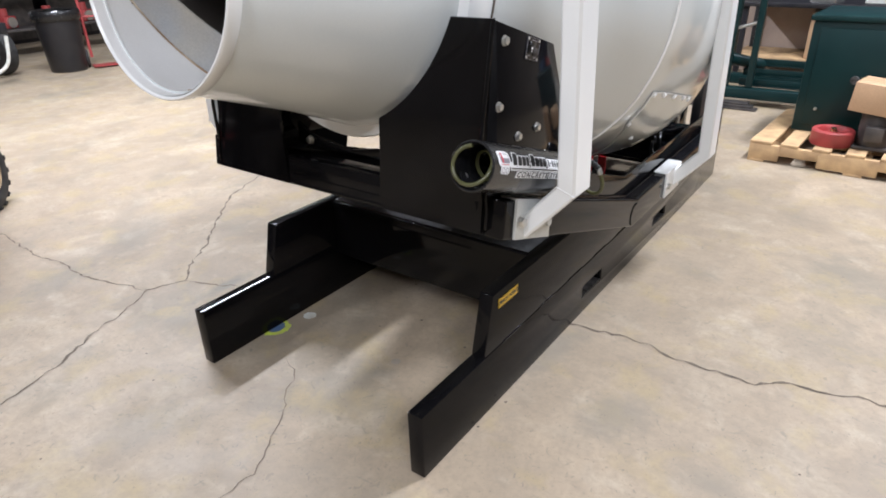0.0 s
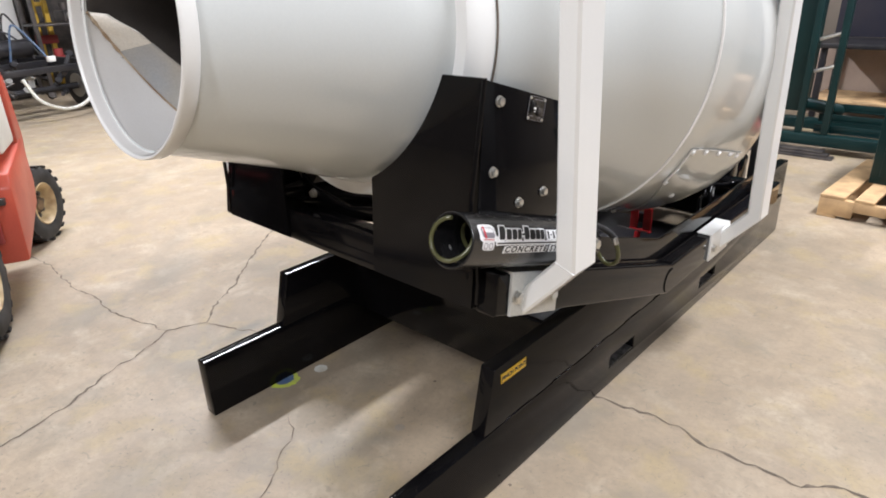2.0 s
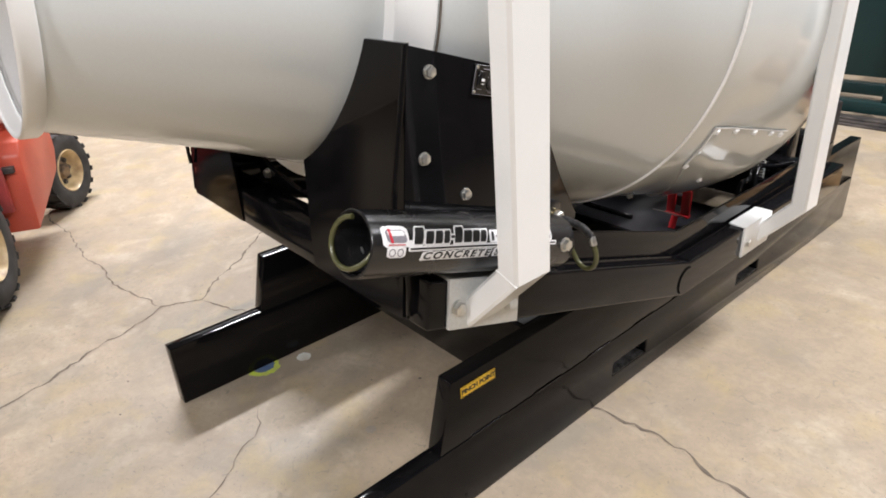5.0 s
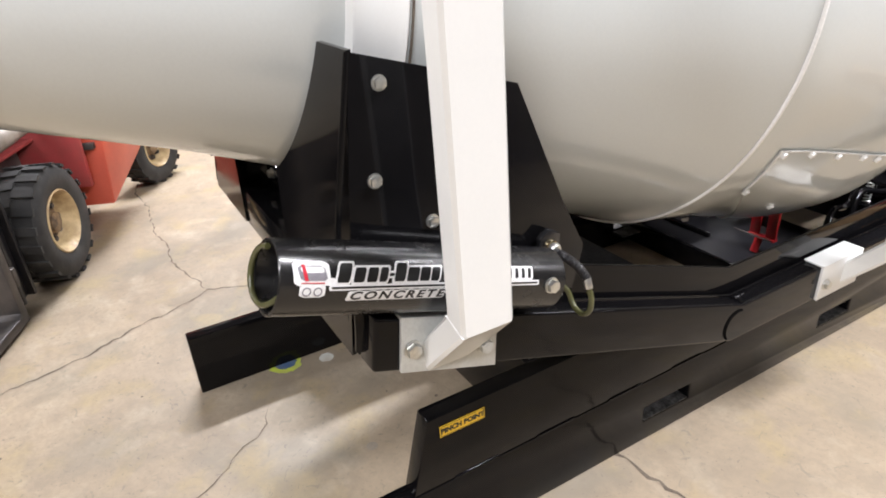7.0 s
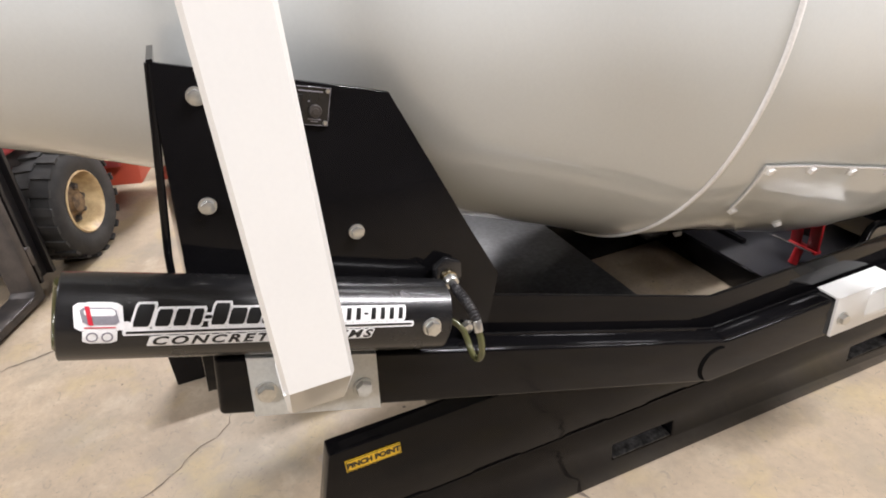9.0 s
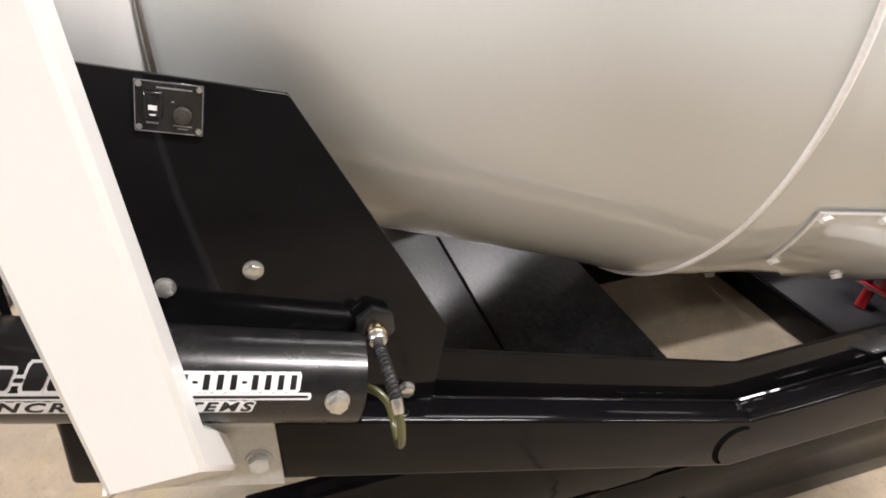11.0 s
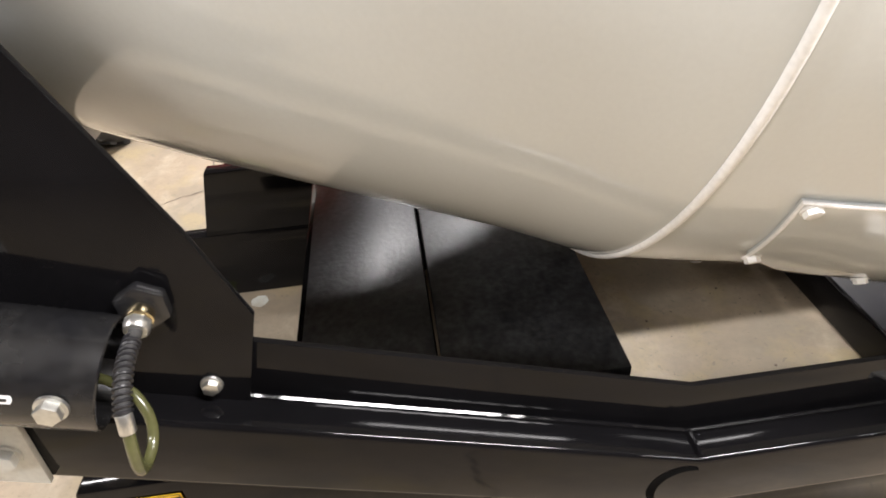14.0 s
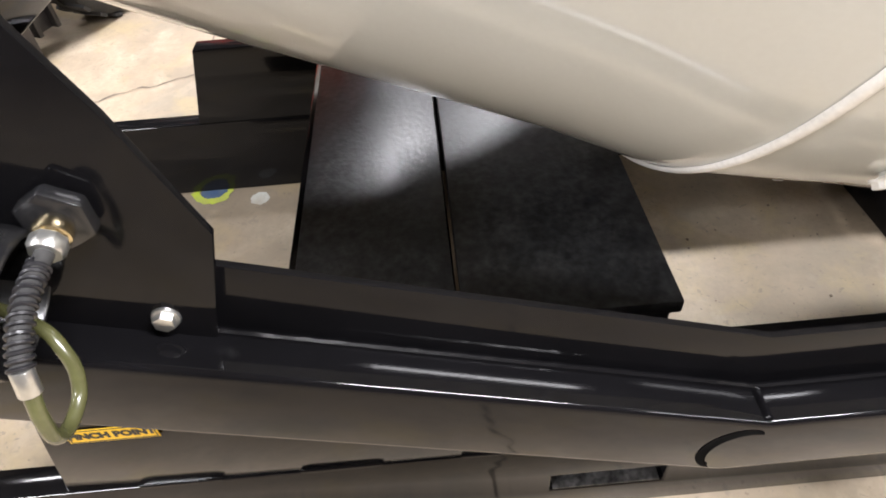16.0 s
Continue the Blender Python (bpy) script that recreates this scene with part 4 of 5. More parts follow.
# drive parts under the drum's far end
drive = part("drive_mount", joined(block(-0.503, -0.462, 2.158, 2.170, 0.150, 0.262, 0.003), block(-0.432, -0.388, 2.158, 2.170, 0.150, 0.272, 0.003), block(-0.503, -0.388, 2.150, 2.178, 0.140, 0.152, 0.002)), RED, mixer, "red painted steel drive mount")
part("mount_pin", rod((-0.45, 2.13, 0.086), (-0.45, 2.15, 0.142), 0.016, 14), RED, drive)
part("mount_lug", block(-0.470, -0.425, 2.170, 2.20, 0.185, 0.235, 0.004), BLACKPARTS, drive)
part("mount_rod", rod((-0.56, 2.14, 0.149), (-0.40, 2.148, 0.146), 0.003, 10), DARKSTEEL, drive, "thin worn steel rod")
part("rear_beam", block(-0.963, 0.043, 2.31, 2.41, 0.350, 0.440, 0.006), BLACK, mixer)
part("chain_case", joined(block(-0.75, -0.14, 2.411, 2.60, 0.20, 0.62, 0.02), rod((-0.25, 2.30, 0.50), (-0.25, 2.42, 0.50), 0.07, 24)), BLACK, mixer)
part("hydraulic_hose", pipe(smooth_path([(-0.02, 1.78, 0.40), (-0.07, 1.90, 0.46), (-0.10, 2.05, 0.44), (-0.16, 2.20, 0.50), (-0.22, 2.31, 0.50)], 10), 0.011, 10), BLACK, mixer)
part("hydraulic_hose", pipe(smooth_path([(-0.05, 1.98, 0.38), (-0.09, 2.08, 0.47), (-0.08, 2.2, 0.45), (-0.05, 2.32, 0.445)], 10), 0.011, 10), BLACK, mixer)
seat = part("spring_seat", block(-0.175, 0.043, 2.245, 2.292, 0.348, 0.366, 0.003), BLACK, mixer)
part("coil_spring", pipe([Vector((-0.148 + 0.0105 * math.cos(k * 0.7), 2.268 + 0.0105 * math.sin(k * 0.7), 0.367 + 0.0013 * k)) for k in range(62)], 0.0026, 6), ZINC, seat, "bright coil spring")
part("gearbox", joined(block(-0.80, -0.2, 2.80, 2.96, 0.181, 0.42, 0.02), block(-0.70, -0.3, 2.60, 2.80, 0.24, 0.36, 0.02)), BLACK, mixer)
part("tie_plate", block(-0.949, -0.051, 1.935, 1.950, 0.004, 0.105, 0.003), BLACK, mixer)
for x0 in (-1.0, -0.048):
    part("end_stop", block(x0, x0 + 0.048, 2.425, 2.60, 0.413, 0.655, 0.008), BLACKPARTS, mixer)

# ---- paint mark and stains on the floor ----
def floor_mark(name, label, centre, outer, inner, mat, seed, height):
    rnd = random.Random(seed)
    bm = bmesh.new()
    n = 36
    rings = []
    for r in (inner, outer):
        rings.append([bm.verts.new((centre[0] + r * rnd.uniform(0.9, 1.1) * math.cos(2 * math.pi * i / n), centre[1] + r * rnd.uniform(0.9, 1.1) * math.sin(2 * math.pi * i / n), height)) for i in range(n)] if r else None)
    if inner:
        for i in range(n):
            j = (i + 1) % n
            bm.faces.new((rings[0][i], rings[0][j], rings[1][j], rings[1][i]))
    else:
        bm.faces.new(rings[1])
    ob = part(name, bm, mat, floor, label, smooth=False)
    return ob


floor_mark("paint_mark", "lime green painted ring", (-0.952, 0.285), 0.058, 0.036, LIME, 3, 0.0012)
floor_mark("paint_mark", "dark blue painted spot", (-0.952, 0.287), 0.037, 0, BLUEPAINT, 4, 0.0016)
floor_mark("paint_mark", "pale painted spot", (-0.90, 0.42), 0.026, 0, PALEPAINT, 5, 0.0012)
rnd = random.Random(12)
for k in range(26):
    x, y = rnd.uniform(-1.3, 0.9), rnd.uniform(-0.6, 1.2)
    floor_mark("grit", "small dark crumb of grit", (x, y), rnd.uniform(0.002, 0.007), 0, CRACKSHADE, 40 + k, 0.0011)
floor_mark("grit", "dark gritty spot", (-0.413, 0.375), 0.017, 0, STAIN, 8, 0.0013)


crumb_bm = bmesh.new()
for k in range(20):
    cx, cy, cr = rnd.uniform(-0.70, -0.36), rnd.uniform(1.43, 1.90), rnd.choice((0.0012, 0.0015, 0.0018, 0.0022, 0.0034))
    crumb = bmesh.ops.create_icosphere(crumb_bm, subdivisions=1, radius=cr)["verts"]
    for v in crumb:
        v.co = Vector((cx + v.co.x * rnd.uniform(0.7, 1.6), cy + v.co.y * rnd.uniform(0.7, 1.4), max(0.0, cr * 0.4 + v.co.z * 0.6)))
tagged(new("floor_crumbs", finish(crumb_bm, "floor_crumbs", CRACKSHADE)), "dark crumbs of dirt scattered on the floor", "dirt", kind="stuff")

# ---- forklift ----
def wheel(r, w, tread, parent, at, name="wheel", turn=0):
    """A lugged tyre on a dished cream rim; the axle runs along y and the outer face looks to +y."""
    m = Matrix.Translation(at) @ pose(0, 0, 0, 0, 0, turn) @ pose(0, 0, 0, -90, 0, 0)
    hw = w / 2
    base = part(name, lathe([(r * 0.52, -hw * 0.8), (r * 0.6, -hw * 0.95), (r * 0.86, -hw), (r * 0.955, -hw * 0.82), (r * 0.965, 0), (r * 0.955, hw * 0.82), (r * 0.86, hw), (r * 0.6, hw * 0.95), (r * 0.52, hw * 0.8)], m, 56, True), RUBBER, parent, "black lugged rubber tyre")
    lugs = []
    for k in range(tread):
        for sgn in (-1, 1):
            a = 2 * math.pi * (k + (0.25 if sgn > 0 else -0.25)) / tread
            turn = m @ Matrix.Rotation(a, 4, "Z")
            lugs.append(prism([(-0.03, 0.0), (0.012, 0.0), (0.02, sgn * hw * 0.95), (-0.018, sgn * hw * 0.95)], r * 0.95, r * 1.0, "x", 0.0))
            for v in lugs[-1].verts:
                v.co = Vector((v.co.x, v.co.y * r / 0.3, v.co.z))
            lugs[-1].transform(turn)
    part("tread", joined(*lugs), RUBBER, base, smooth=False)
    part("rim", lathe([(r * 0.53, hw * 0.78), (r * 0.555, hw * 0.9), (r * 0.53, hw * 0.95), (r * 0.48, hw * 0.72), (r * 0.45, hw * 0.3), (r * 0.41, hw * 0.05), (r * 0.395, hw * 0.02)], m, 40), CREAM, base, "cream painted dished steel rim")
    part("hub_disc", lathe([(r * 0.395, hw * 0.02), (r * 0.36, hw * 0.12), (r * 0.24, hw * 0.16), (r * 0.19, hw * 0.30), (r * 0.17, hw * 0.55), (r * 0.10, hw * 0.62), (0, hw * 0.62)], m, 40), RIMRUST, base, "dirty rust-stained hub")
    for k in range(8):
        a = 2 * math.pi * k / 8
        p = m @ Vector((r * 0.31 * math.cos(a), r * 0.31 * math.sin(a), hw * 0.13))
        part("lug_nut", hex_bolt(p, m.to_3x3() @ Vector((0, 0, 1)), 0.024, 0.016), DARKSTEEL, base)
    return base


forklift = thing("forklift", "faded red-orange forklift with lugged tyres and cream rims", "forklift", at=(-2.25, -0.42, 0), turn=-23)


def fpart(name, bm, mat, label="", parent=None):
    ob = part(name, bm, mat, parent or forklift, label)
    return ob


for y in (0.05, -0.95):
    wheel(0.262, 0.19, 20, forklift, (0, y, 0.262))
for y in (0.14, -1.02):
    wheel(0.225, 0.16, 18, forklift, (-1.24, y, 0.225), turn=-18)
body = fpart("body", prism([(-0.355, 0.19), (-0.42, 0.54), (-0.46, 0.60), (-0.97, 0.67), (-0.99, 0.60), (-0.99, 0.42), (-0.90, 0.32)], -1.02, 0.225, "y", 0.012), ORANGE, "faded red-orange steel body panel")
fpart("step_plate", block(-0.415, -0.38, 0.02, 0.19, 0.47, 0.50, 0.003), DARKSTEEL, "worn grey tread plate", body)
fpart("engine_cover", prism([(-0.74, 0.60), (-0.76, 0.98), (-0.95, 1.02), (-1.70, 1.0), (-1.72, 0.60)], -0.85, -0.10, "y", 0.03), ORANGE, "", body)
fpart("counterweight", prism([(-1.62, 0.28), (-1.66, 1.0), (-1.98, 0.92), (-2.05, 0.5), (-1.95, 0.28)], -1.0, 0.06, "y", 0.05, 3), ORANGE, "heavy red-orange rear counterweight")
# Fender and cowl are coloured darker to stand for the body's shaded front.
fpart("fender", joined(block(-0.36, 0.24, -0.30, -0.05, 0.545, 0.56, 0.004), prism([(-0.36, 0.30), (-0.38, 0.70), (-0.35, 0.70), (-0.33, 0.30)], -0.9, 0.15, "y", 0.003)), REDPAINT, "dull red fender, darkened for shade, behind the front wheel")
fpart("cowl", prism([(-0.30, 0.62), (-0.22, 1.05), (-0.30, 1.07), (-0.42, 0.62)], -0.95, -0.02, "y", 0.01), DARKSTEEL, "steel front cowl, coloured dark for the shaded forklift front")
fpart("front_axle", joined(rod((0, -0.88, 0.262), (0, -0.07, 0.262), 0.07, 20), block(-0.32, 0.12, -0.85, -0.12, 0.22, 0.6, 0.02)), DARKSTEEL)
fpart("rear_axle", rod((-1.39, -0.85, 0.24), (-1.39, -0.06, 0.24), 0.05, 16), DARKSTEEL)
fpart("tilt_cylinder", joined(rod((-0.30, -0.02, 0.66), (0.10, -0.02, 0.64), 0.045, 20, w=0.004), rod((0.10, -0.02, 0.64), (0.30, -0.02, 0.63), 0.018, 12)), CYLGREY, "grey hydraulic tilt cylinder")
for y in (0.03, -0.98):
    fpart("mast_upright", joined(block(0.275, 0.385, y - 0.01, y + 0.01, 0.06, 2.1, 0.003), block(0.275, 0.295, y - 0.04, y + 0.04, 0.06, 2.1, 0.003), block(0.365, 0.385, y - 0.04, y + 0.04, 0.06, 2.1, 0.003)), BLACKPARTS)
    fpart("guard_leg", joined(rod((-0.24, y + 0.03, 1.0), (-0.36, y + 0.03, 2.05), 0.025, 12)), ORANGE)
fpart("rear_guard_leg", prism([(-0.88, 0.655), (-0.975, 0.67), (-0.975, 1.02), (-0.94, 1.05), (-0.90, 1.04)], 0.155, 0.222, "y", 0.01), ORANGE, "red-orange upright leg")
fpart("mast_rail", block(0.28, 0.38, -0.97, 0.02, 0.1, 0.2, 0.01), BLACKPARTS)
fpart("mast_rail", block(0.28, 0.38, -0.97, 0.02, 0.75, 0.83, 0.01), BLACKPARTS)
for y in (-0.02, -1.02):
    fork = fpart("fork", prism([(0.42, 0.012), (0.42, 0.62), (0.46, 0.62), (0.465, 0.067), (0.49, 0.052), (1.48, 0.03), (1.49, 0.012)], y, y + 0.11, "y", 0.004), DARKSTEEL, "worn dark steel fork")
fpart("carriage", joined(block(0.388, 0.418, -1.02, 0.09, 0.50, 0.60, 0.005), block(0.388, 0.418, -1.02, 0.09, 0.16, 0.24, 0.005)), DARKSTEEL)
can = fpart("container", block(-0.87, -0.55, 0.08, 0.215, 0.665, 0.97, 0.03, 3), CANWHITE, "white plastic container with dark markings")
fpart("marking", joined(block(-0.80, -0.64, 0.1755, 0.177, 0.83, 0.855), block(-0.80, -0.68, 0.1755, 0.177, 0.875, 0.90), block(-0.78, -0.64, 0.1755, 0.177, 0.785, 0.805), block(-0.82, -0.62, 0.1755, 0.177, 0.73, 0.74)), INK, "", can)

# ---- pallet with green cabinet, wheel and cartons ----
PALLET_AT = pose(0.11, 3.38, 0, 0, 0, -3)
pallet = thing("pallet", "pale softwood pallet on the concrete floor", "pallet")
pallet.matrix_world = PALLET_AT
for y in (0.0, 0.48, 0.96):
    part("stringer", joined(*[block(x0, x1, y, y + 0.04, z0, 0.115, 0.002) for x0, x1, z0 in ((0, 0.18, 0.015), (0.18, 0.40, 0.055), (0.40, 0.72, 0.015), (0.72, 0.94, 0.055), (0.94, 1.2, 0.015))]), WOOD, pallet)
for k in range(7):
    x = 0.0 + 0.18 * k
    part("deck_board", block(x, x + (0.13 if k in (0, 6) else 0.10), 0, 1.0, 0.116, 0.134, 0.002), WOOD, pallet)
for x in (0.0, 0.55, 1.1):
    part("bottom_board", block(x, x + 0.1, 0, 1.0, 0.0, 0.0145, 0.001), WOOD, pallet)

cabinet = thing("cabinet", "dark green steel machine cabinet standing on a pallet", "cabinet", at=(0.28, 3.77, 0.135), turn=-3)
part("body", block(0, 0.95, 0, 0.62, 0, 0.70, 0.008), GREEN, cabinet)
part("top", block(-0.02, 0.97, -0.02, 0.64, 0.701, 0.735, 0.006), GREEN, cabinet)
part("door", block(0.05, 0.90, -0.012, -0.001, 0.05, 0.66, 0.004), GREEN, cabinet)
part("gauge", lathe([(0, 0.018), (0.024, 0.018), (0.026, 0.012), (0.026, 0.0)], Matrix.Translation((0.30, -0.012, 0.36)) @ pose(0, 0, 0, 90, 0, 0), 24), BRUSHED, cabinet)
part("knob", rod((0.12, -0.012, 0.16), (0.12, -0.035, 0.16), 0.009, 14), ZINC, cabinet)

hub = thing("wheel_hub", "red painted cast wheel lying flat on a pallet", "wheel", at=(0.545, 3.54, 0.135))
part("tyre", lathe([(0.07, 0.0), (0.116, 0.0), (0.12, 0.005), (0.12, 0.085), (0.114, 0.092), (0.088, 0.092), (0.083, 0.086), (0.08, 0.06), (0.07, 0.055)], None, 40, True), REDPAINT, hub)
part("web", lathe([(0, 0.08), (0.03, 0.08), (0.03, 0.06), (0.08, 0.06), (0.08, 0.04), (0, 0.04)], None, 32), REDPAINT, hub)
part("axle_bolt", hex_bolt((0, 0, 0.08), (0, 0, 1), 0.03, 0.02), BRASS, hub)

motor = thing("electric_motor", "dark grey electric motor standing on a pallet", "motor", at=(0.76, 3.57, 0.136))
part("housing", joined(rod((0, 0, 0.0), (0, 0, 0.22), 0.09, 24, w=0.006), block(-0.1, 0.1, -0.1, 0.1, 0, 0.02, 0.003)), DARKSTEEL, motor)
part("terminal_box", block(-0.05, 0.05, -0.13, -0.085, 0.06, 0.15, 0.006), DARKSTEEL, motor)


def carton(at, size, turn, label, tilt=0):
    t = thing("carton", label, "box")
    t.matrix_world = pose(*at, 0, tilt, turn)
    x, y, z = size
    part("box", block(-x / 2, x / 2, -y / 2, y / 2, 0, z, 0.003), CARD, t)
    part("tape", block(-x / 2 - 0.0006, x / 2 + 0.0006, -0.025, 0.025, z - 0.06, z + 0.0008), TAPE, t)
    return t


carton((0.74, 3.57, 0.358), (0.26, 0.24, 0.17), -10, "brown cardboard carton resting on a motor", 4)
carton((1.07, 3.62, 0.136), (0.16, 0.5, 0.42), -7, "tall brown cardboard carton standing on a pallet")

# ---- green machine frame, bench and clutter against the north side ----
stand = thing("workshop_press", "dark green welded press with stacked steel channels", "press", at=(-0.83, 4.25, 0), turn=0)
part("tall_panel", block(0.05, 0.42, 0.75, 0.80, 0.30, 1.9, 0.01), GREEN, stand)
part("base_rail", block(-0.25, 1.0, 0.62, 0.72, 0.06, 0.15, 0.01), GREEN, stand)
part("base_rail", block(-0.25, 1.0, 1.25, 1.35, 0.06, 0.15, 0.01), GREEN, stand)
for x in (0.38, 0.57):
    part("post", block(x, x + 0.05, 0.64, 0.69, 0.152, 1.9, 0.004), GREEN, stand)
for z in (0.62, 0.86):
    part("cross_rod", rod((0.41, 0.70, z), (0.59, 0.70, z + 0.06), 0.014, 10), ZINC, stand)
part("diagonal_pipe", rod((0.40, 0.68, 0.38), (0.62, 0.95, 0.30), 0.05, 18), GREEN, stand)
for k in range(3):
    part("channel", joined(block(0.50, 1.05, 0.72 + 0.10 * k, 0.80 + 0.10 * k, 0.152 + 0.07 * k, 0.165 + 0.07 * k, 0.003), block(0.50, 1.05, 0.72 + 0.10 * k, 0.732 + 0.10 * k, 0.165 + 0.07 * k, 0.215 + 0.07 * k, 0.002)), GREEN, stand)
for k in range(3):
    part("loose_bar", block(-0.1 + 0.05 * k, 0.72 - 0.04 * k, 0.45 + 0.03 * k, 0.55 + 0.03 * k, 0.016 * k, 0.0155 + 0.016 * k, 0.002), DARKSTEEL, stand)

bench = thing("workbench", "dark steel workbench with tools and a navy back board", "workbench", at=(-0.62, 5.75, 0))
part("top", block(0, 2.6, 0, 0.70, 0.72, 0.76, 0.006), BLACKPARTS, bench)
part("back_board", block(0, 2.6, 0.705, 0.735, 0.761, 2.3, 0.004), NAVY, bench)
for x in (0.05, 2.5):
    for y in (0.05, 0.65):
        part("leg", block(x, x + 0.05, y, y + 0.05, 0, 0.718, 0.004), BLACKPARTS, bench)
part("shelf", block(0.02, 2.58, 0.05, 0.7, 0.25, 0.27, 0.003), WOOD, bench)
carton((0.25, 6.1, 0.272), (0.5, 0.45, 0.40), 4, "large brown cardboard carton on a bench shelf")
carton((0.95, 6.1, 0.272), (0.45, 0.4, 0.36), -6, "brown cardboard carton on a bench shelf")
for k, (x, y, mat, w, h, lab) in enumerate(((0.1, 5.95, ZINC, 0.22, 0.08, "bright steel tool tray on a workbench"), (0.55, 6.0, PALEPAINT, 0.3, 0.05, "pale parts bin on a workbench"), (1.1, 5.95, REDPAINT, 0.25, 0.14, "red steel toolbox on a workbench"), (1.6, 6.1, BLUEPAINT, 0.3, 0.18, "blue parts bin on a workbench"))):
    t = thing("parts_bin", lab, "bin", at=(x, y, 0.762), turn=k * 11 - 14)
    part("tray", joined(block(-w / 2, w / 2, -0.1, 0.1, 0, 0.01), block(-w / 2, w / 2, -0.1, -0.09, 0.01, h), block(-w / 2, w / 2, 0.09, 0.1, 0.01, h), block(-w / 2, -w / 2 + 0.01, -0.09, 0.09, 0.01, h), block(w / 2 - 0.01, w / 2, -0.09, 0.09, 0.01, h)), mat, t)
    part("tool", rod((-w / 3, 0, 0.02), (w / 3, 0.03, h + 0.04), 0.014, 10), DARKSTEEL, t)

# ---- far west side: bin, hand truck, trailer ----
bin_ = thing("trash_bin", "black plastic trash bin on the concrete floor", "trash bin", at=(-7.7, 2.8, 0))
part("body", lathe([(0.0, 0.0), (0.20, 0.0), (0.21, 0.02), (0.25, 0.66), (0.27, 0.68), (0.27, 0.70), (0.24, 0.70), (0.235, 0.66), (0.2, 0.04), (0, 0.04)], None, 28), BLACKPARTS, bin_)
part("bag", lathe([(0.26, 0.60), (0.275, 0.62), (0.277, 0.69), (0.262, 0.715), (0.22, 0.70)], None, 28), PVC, bin_)
truck = thing("hand_truck", "red hand truck with small rubber wheels", "hand truck", at=(-7.6, 3.28, 0), turn=-20)
part("frame", joined(pipe([Vector((0, -0.2, 0.12)), Vector((-0.05, -0.2, 0.6)), Vector((-0.12, -0.2, 1.1))], 0.018, 10), pipe([Vector((0, 0.2, 0.12)), Vector((-0.05, 0.2, 0.6)), Vector((-0.12, 0.2, 1.1))], 0.018, 10), rod((-0.05, -0.2, 0.6), (-0.05, 0.2, 0.6), 0.014, 10), rod((-0.12, -0.2, 1.1), (-0.12, 0.2, 1.1), 0.016, 10), block(0, 0.2, -0.22, 0.22, 0.02, 0.03)), REDPAINT, truck)
for y in (-0.27, 0.27):
    part("wheel", rod((0, y - 0.03, 0.11), (0, y + 0.03, 0.11), 0.11, 24, w=0.01), RUBBER, truck)
    part("rim", rod((0, y - 0.032, 0.11), (0, y + 0.032, 0.11), 0.055, 18), VINYL, truck)
trailer = thing("trailer_chassis", "black steel trailer chassis with axle and hoses", "trailer", at=(-8.6, 1.4, 0), turn=12)
for y in (-0.5, 0.5):
    part("rail", block(-1.2, 1.2, y - 0.04, y + 0.04, 0.52, 0.64, 0.008), BLACKPARTS, trailer)
for x in (-1.1, -0.4, 0.3, 1.1):
    part("cross_bar", block(x, x + 0.08, -0.459, 0.459, 0.53, 0.60, 0.006), BLACKPARTS, trailer)
part("axle", rod((0.6, -0.7, 0.28), (0.6, 0.7, 0.28), 0.04, 14), BLACKPARTS, trailer)
for y in (-0.72, 0.72):
    part("tyre", rod((0.6, y - 0.08, 0.28), (0.6, y + 0.08, 0.28), 0.28, 30, w=0.03), RUBBER, trailer)
    part("rim", rod((0.6, y - 0.084, 0.28), (0.6, y + 0.084, 0.28), 0.15, 24), ZINC, trailer)
part("hose", pipe(smooth_path([(1.2, -0.3, 0.5), (1.28, -0.2, 0.25), (1.25, 0.1, 0.12), (1.22, 0.4, 0.2), (1.2, 0.5, 0.5)], 8), 0.02, 10), PALEPAINT, trailer, "pale corrugated hose")
for k in range(26):
    x, y, z = rnd.uniform(-1.1, 1.2), rnd.uniform(-0.55, 0.55), rnd.uniform(0.25, 0.5)
    tip = (x + rnd.uniform(-0.25, 0.25), y + rnd.uniform(-0.3, 0.3), z + rnd.uniform(-0.12, 0.2))
    part("fitting", joined(rod((x, y, z), tip, rnd.uniform(0.012, 0.035), 10), rod(Vector(tip), Vector(tip) + Vector((0.03, 0.0, 0.02)), 0.04, 10)), (BLACKPARTS, DARKSTEEL, BLACKPARTS, ZINC)[k % 4], trailer)
for k in range(7):
    x, y = rnd.uniform(-0.9, 1.0), rnd.uniform(-0.5, 0.3)
    part("cable", pipe(smooth_path([(x, y, 0.66), (x + 0.12, y + 0.05, 0.95 + 0.1 * (k % 3)), (x + 0.2, y + 0.2, 0.85), (x + 0.28, y + 0.3, 0.63)], 8), 0.012, 8), (BLACKPARTS, BLUEPAINT, RUBBER)[k % 3], trailer)
part("engine_block", joined(block(-0.55, -0.05, -0.3, 0.1, 0.642, 0.86, 0.02), block(-0.48, -0.15, -0.22, 0.02, 0.861, 0.94, 0.02), rod((-0.05, -0.1, 0.76), (0.06, -0.1, 0.76), 0.11, 24, w=0.01)), BLACKPARTS, trailer)
part("fuel_tank", joined(rod((0.35, -0.38, 0.76), (0.35, 0.3, 0.76), 0.11, 24, w=0.02)), BLACKPARTS, trailer)
part("label_plate", block(0.061, 0.066, -0.16, -0.04, 0.70, 0.80, 0.002), PALEPAINT, trailer)
part("pump_cap", rod((1.05, 0.15, 0.641), (1.05, 0.15, 0.70), 0.05, 16, w=0.006), CANWHITE, trailer)
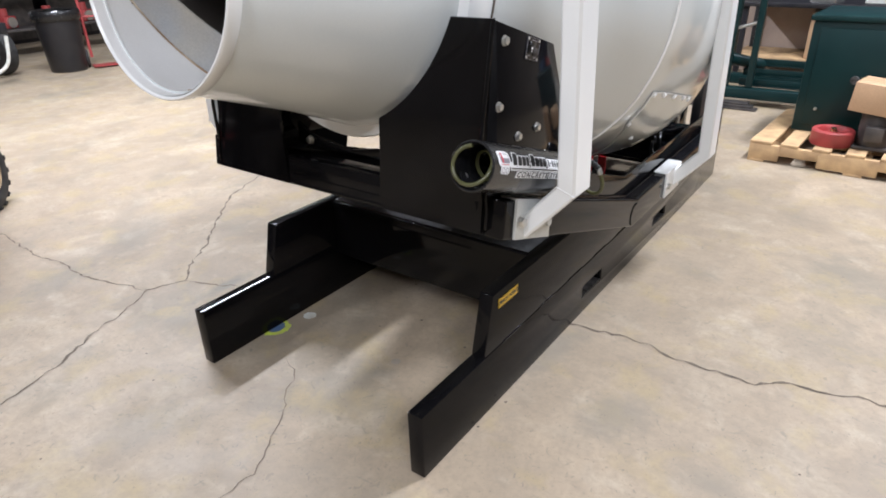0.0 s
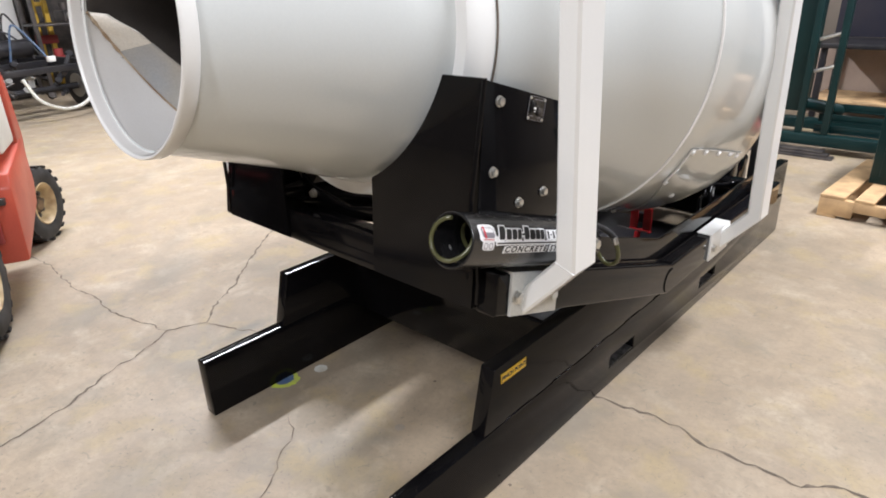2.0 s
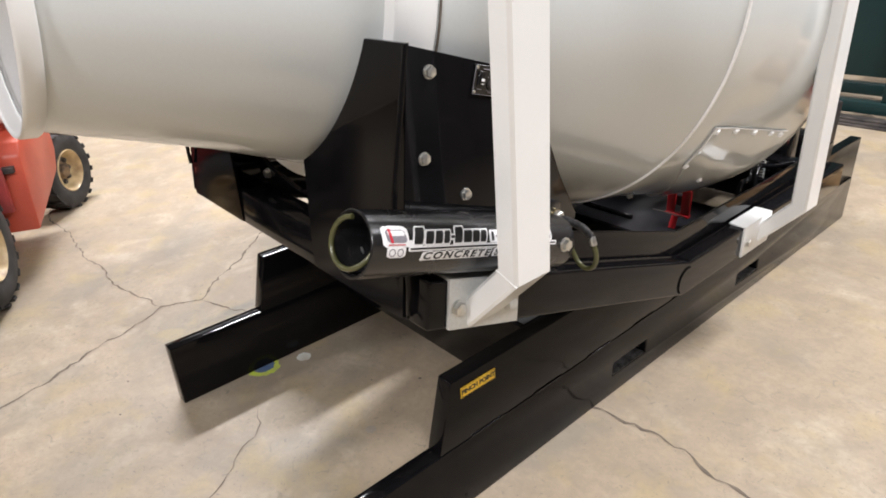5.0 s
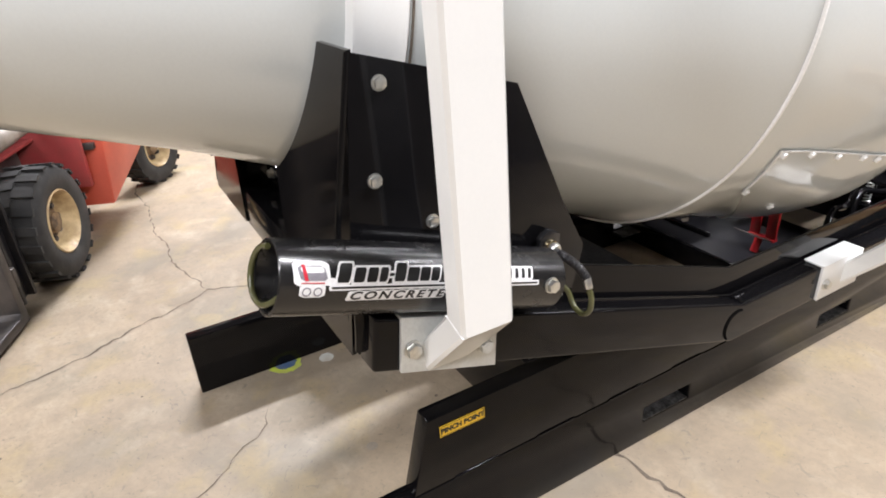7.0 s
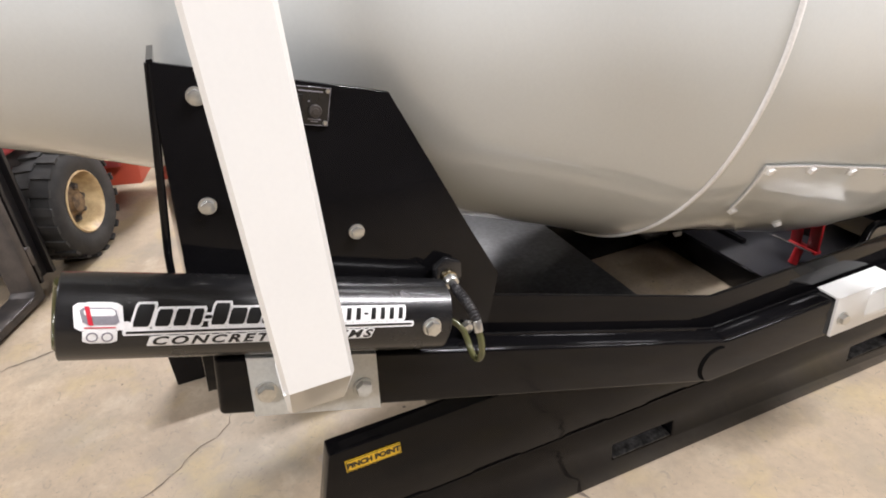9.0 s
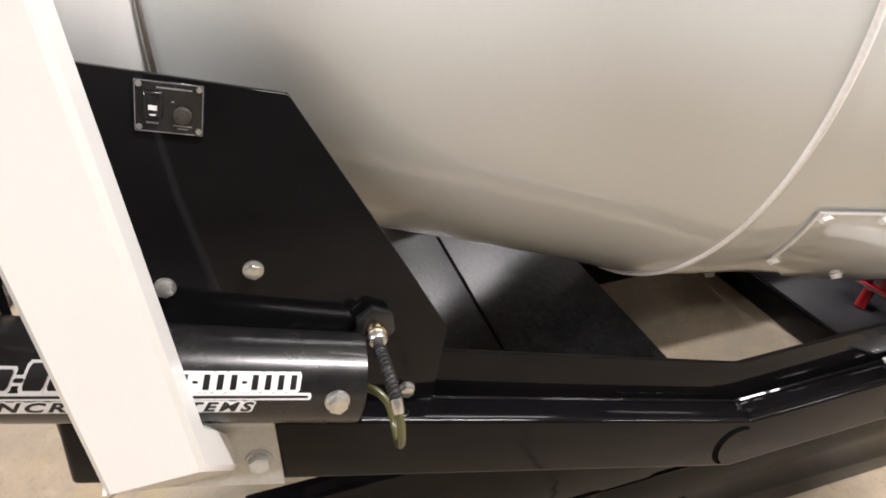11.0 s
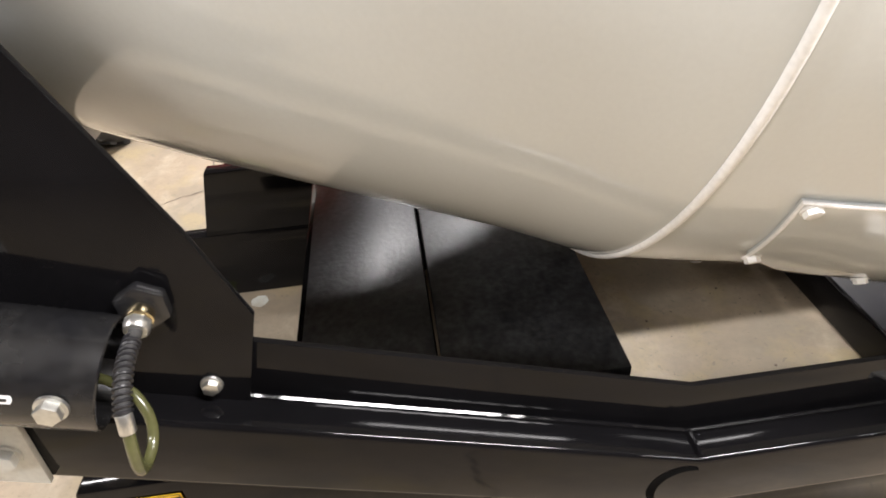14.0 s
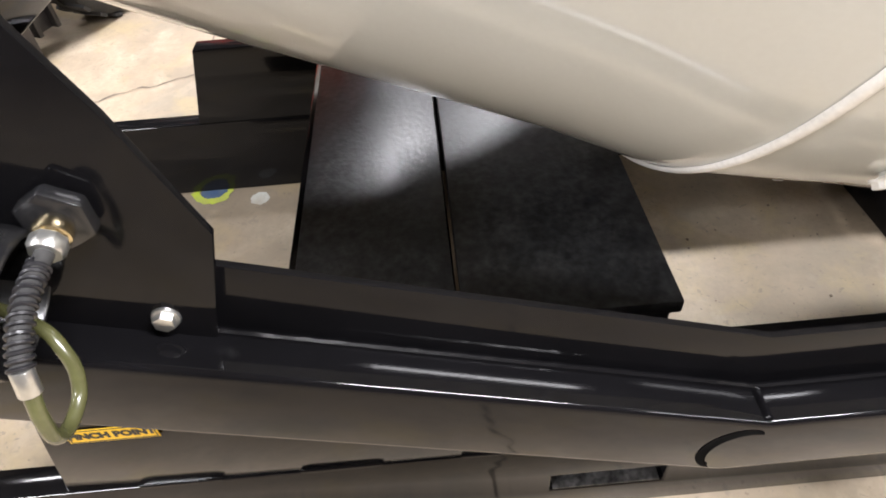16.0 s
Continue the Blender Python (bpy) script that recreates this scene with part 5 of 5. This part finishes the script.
shelf = thing("storage_shelf", "steel shelf loaded with red and dark parts", "shelf", at=(-9.6, 3.4, 0), turn=90)
for x in (-1.2, 1.2):
    for y in (-0.25, 0.25):
        part("upright", block(x - 0.025, x + 0.025, y - 0.025, y + 0.025, 0, 2.0, 0.003), DARKSTEEL, shelf)
for z in (0.35, 0.95, 1.55):
    part("board", block(-1.22, 1.22, -0.28, 0.28, z, z + 0.03, 0.003), DARKSTEEL, shelf)
for k in range(8):
    t = thing("machine_part", ("red painted machine part on a shelf", "dark steel machine part on a shelf")[k % 2], "machine part", "parts on the shelf", at=(-9.6 + rnd.uniform(-0.1, 0.1), 2.45 + 0.27 * k, 0.381 + 0.6 * (k % 2)), turn=rnd.uniform(-20, 20))
    part("casting", joined(block(-0.12, 0.12, -0.1, 0.1, 0, 0.16, 0.02), rod((0, 0, 0.16), (0, 0, 0.26), 0.06, 16)), REDPAINT if k % 2 == 0 else DARKSTEEL, t)
    part("flange", rod((0.12, 0, 0.08), (0.15, 0, 0.08), 0.07, 18), ZINC, t)
board = thing("white_board", "white painted sheet leaning in the workshop", "panel", at=(-10.4, 1.75, 0), turn=8)
part("sheet", block(0, 0.04, -0.55, 0.55, 0.02, 1.9, 0.004), WHITE, board)
part("foot", block(-0.1, 0.2, -0.5, 0.5, 0.0, 0.02), DARKSTEEL, board)


def locker(at, turn, size, label):
    """A dark steel locker with two doors, a stand-in for unclear clutter."""
    t = thing("clutter_locker", label, "locker", "lockers by the wall", at=at, turn=turn)
    w, d, h = size
    part("body", block(0, d, 0, w, 0, h, 0.006), BLACKPARTS, t)
    for k in (0, 1):
        door = part("door", block(d + 0.001, d + 0.018, 0.01 + k * w / 2, (k + 1) * w / 2 - 0.01, 0.06, h - 0.03, 0.003), DARKSTEEL, t)
        part("handle", block(d + 0.0185, d + 0.04, w / 2 - 0.06 + 0.1 * k, w / 2 - 0.04 + 0.1 * k, h * 0.45, h * 0.55, 0.003), ZINC, door)


# Lockers added to fill the bright west wall with something dark.
for k in range(6):
    locker((-11.6, -1.6 + 1.45 * k, 0), 0, (1.25, 0.55, 2.0 + 0.15 * (k % 2)), "dark steel locker added in place of unclear clutter by the wall")
part("back_panel", block(-0.2, 2.8, 0.72, 0.735, 0.02, 0.717, 0.002), TANPANEL, bench)


rack = thing("pallet_rack", "yellow steel rack frame by the wall", "rack", at=(-10.1, 2.5, 0))
for y in (-0.06, 0.10):
    part("upright", joined(block(-0.04, 0.04, y - 0.03, y + 0.03, 0, 2.4, 0.004), block(-0.08, 0.08, y - 0.06, y + 0.06, 0, 0.012, 0.002)), SAFETYYELLOW, rack)
part("brace", block(-0.02, 0.02, -0.03, 0.07, 1.2, 1.26, 0.003), SAFETYYELLOW, rack)
part("red_bracket", block(-0.05, 0.06, -0.12, 0.16, 0.68, 0.80, 0.01), REDPAINT, rack)
crate = thing("machine_crate", "dark machine housing with a pale plate, standing on the floor", "machine", at=(-9.9, 1.55, 0), turn=10)
part("housing", prism([(-0.4, 0.0), (-0.4, 0.85), (-0.2, 0.98), (0.25, 0.95), (0.4, 0.6), (0.4, 0.0)], -0.35, 0.35, "x", 0.02), BLACKPARTS, crate)
part("plate", block(0.351, 0.36, -0.12, 0.06, 0.62, 0.80, 0.003), PALEPAINT, crate)
part("handle", rod((0.352, 0.18, 0.4), (0.40, 0.18, 0.75), 0.014, 10), ZINC, crate)
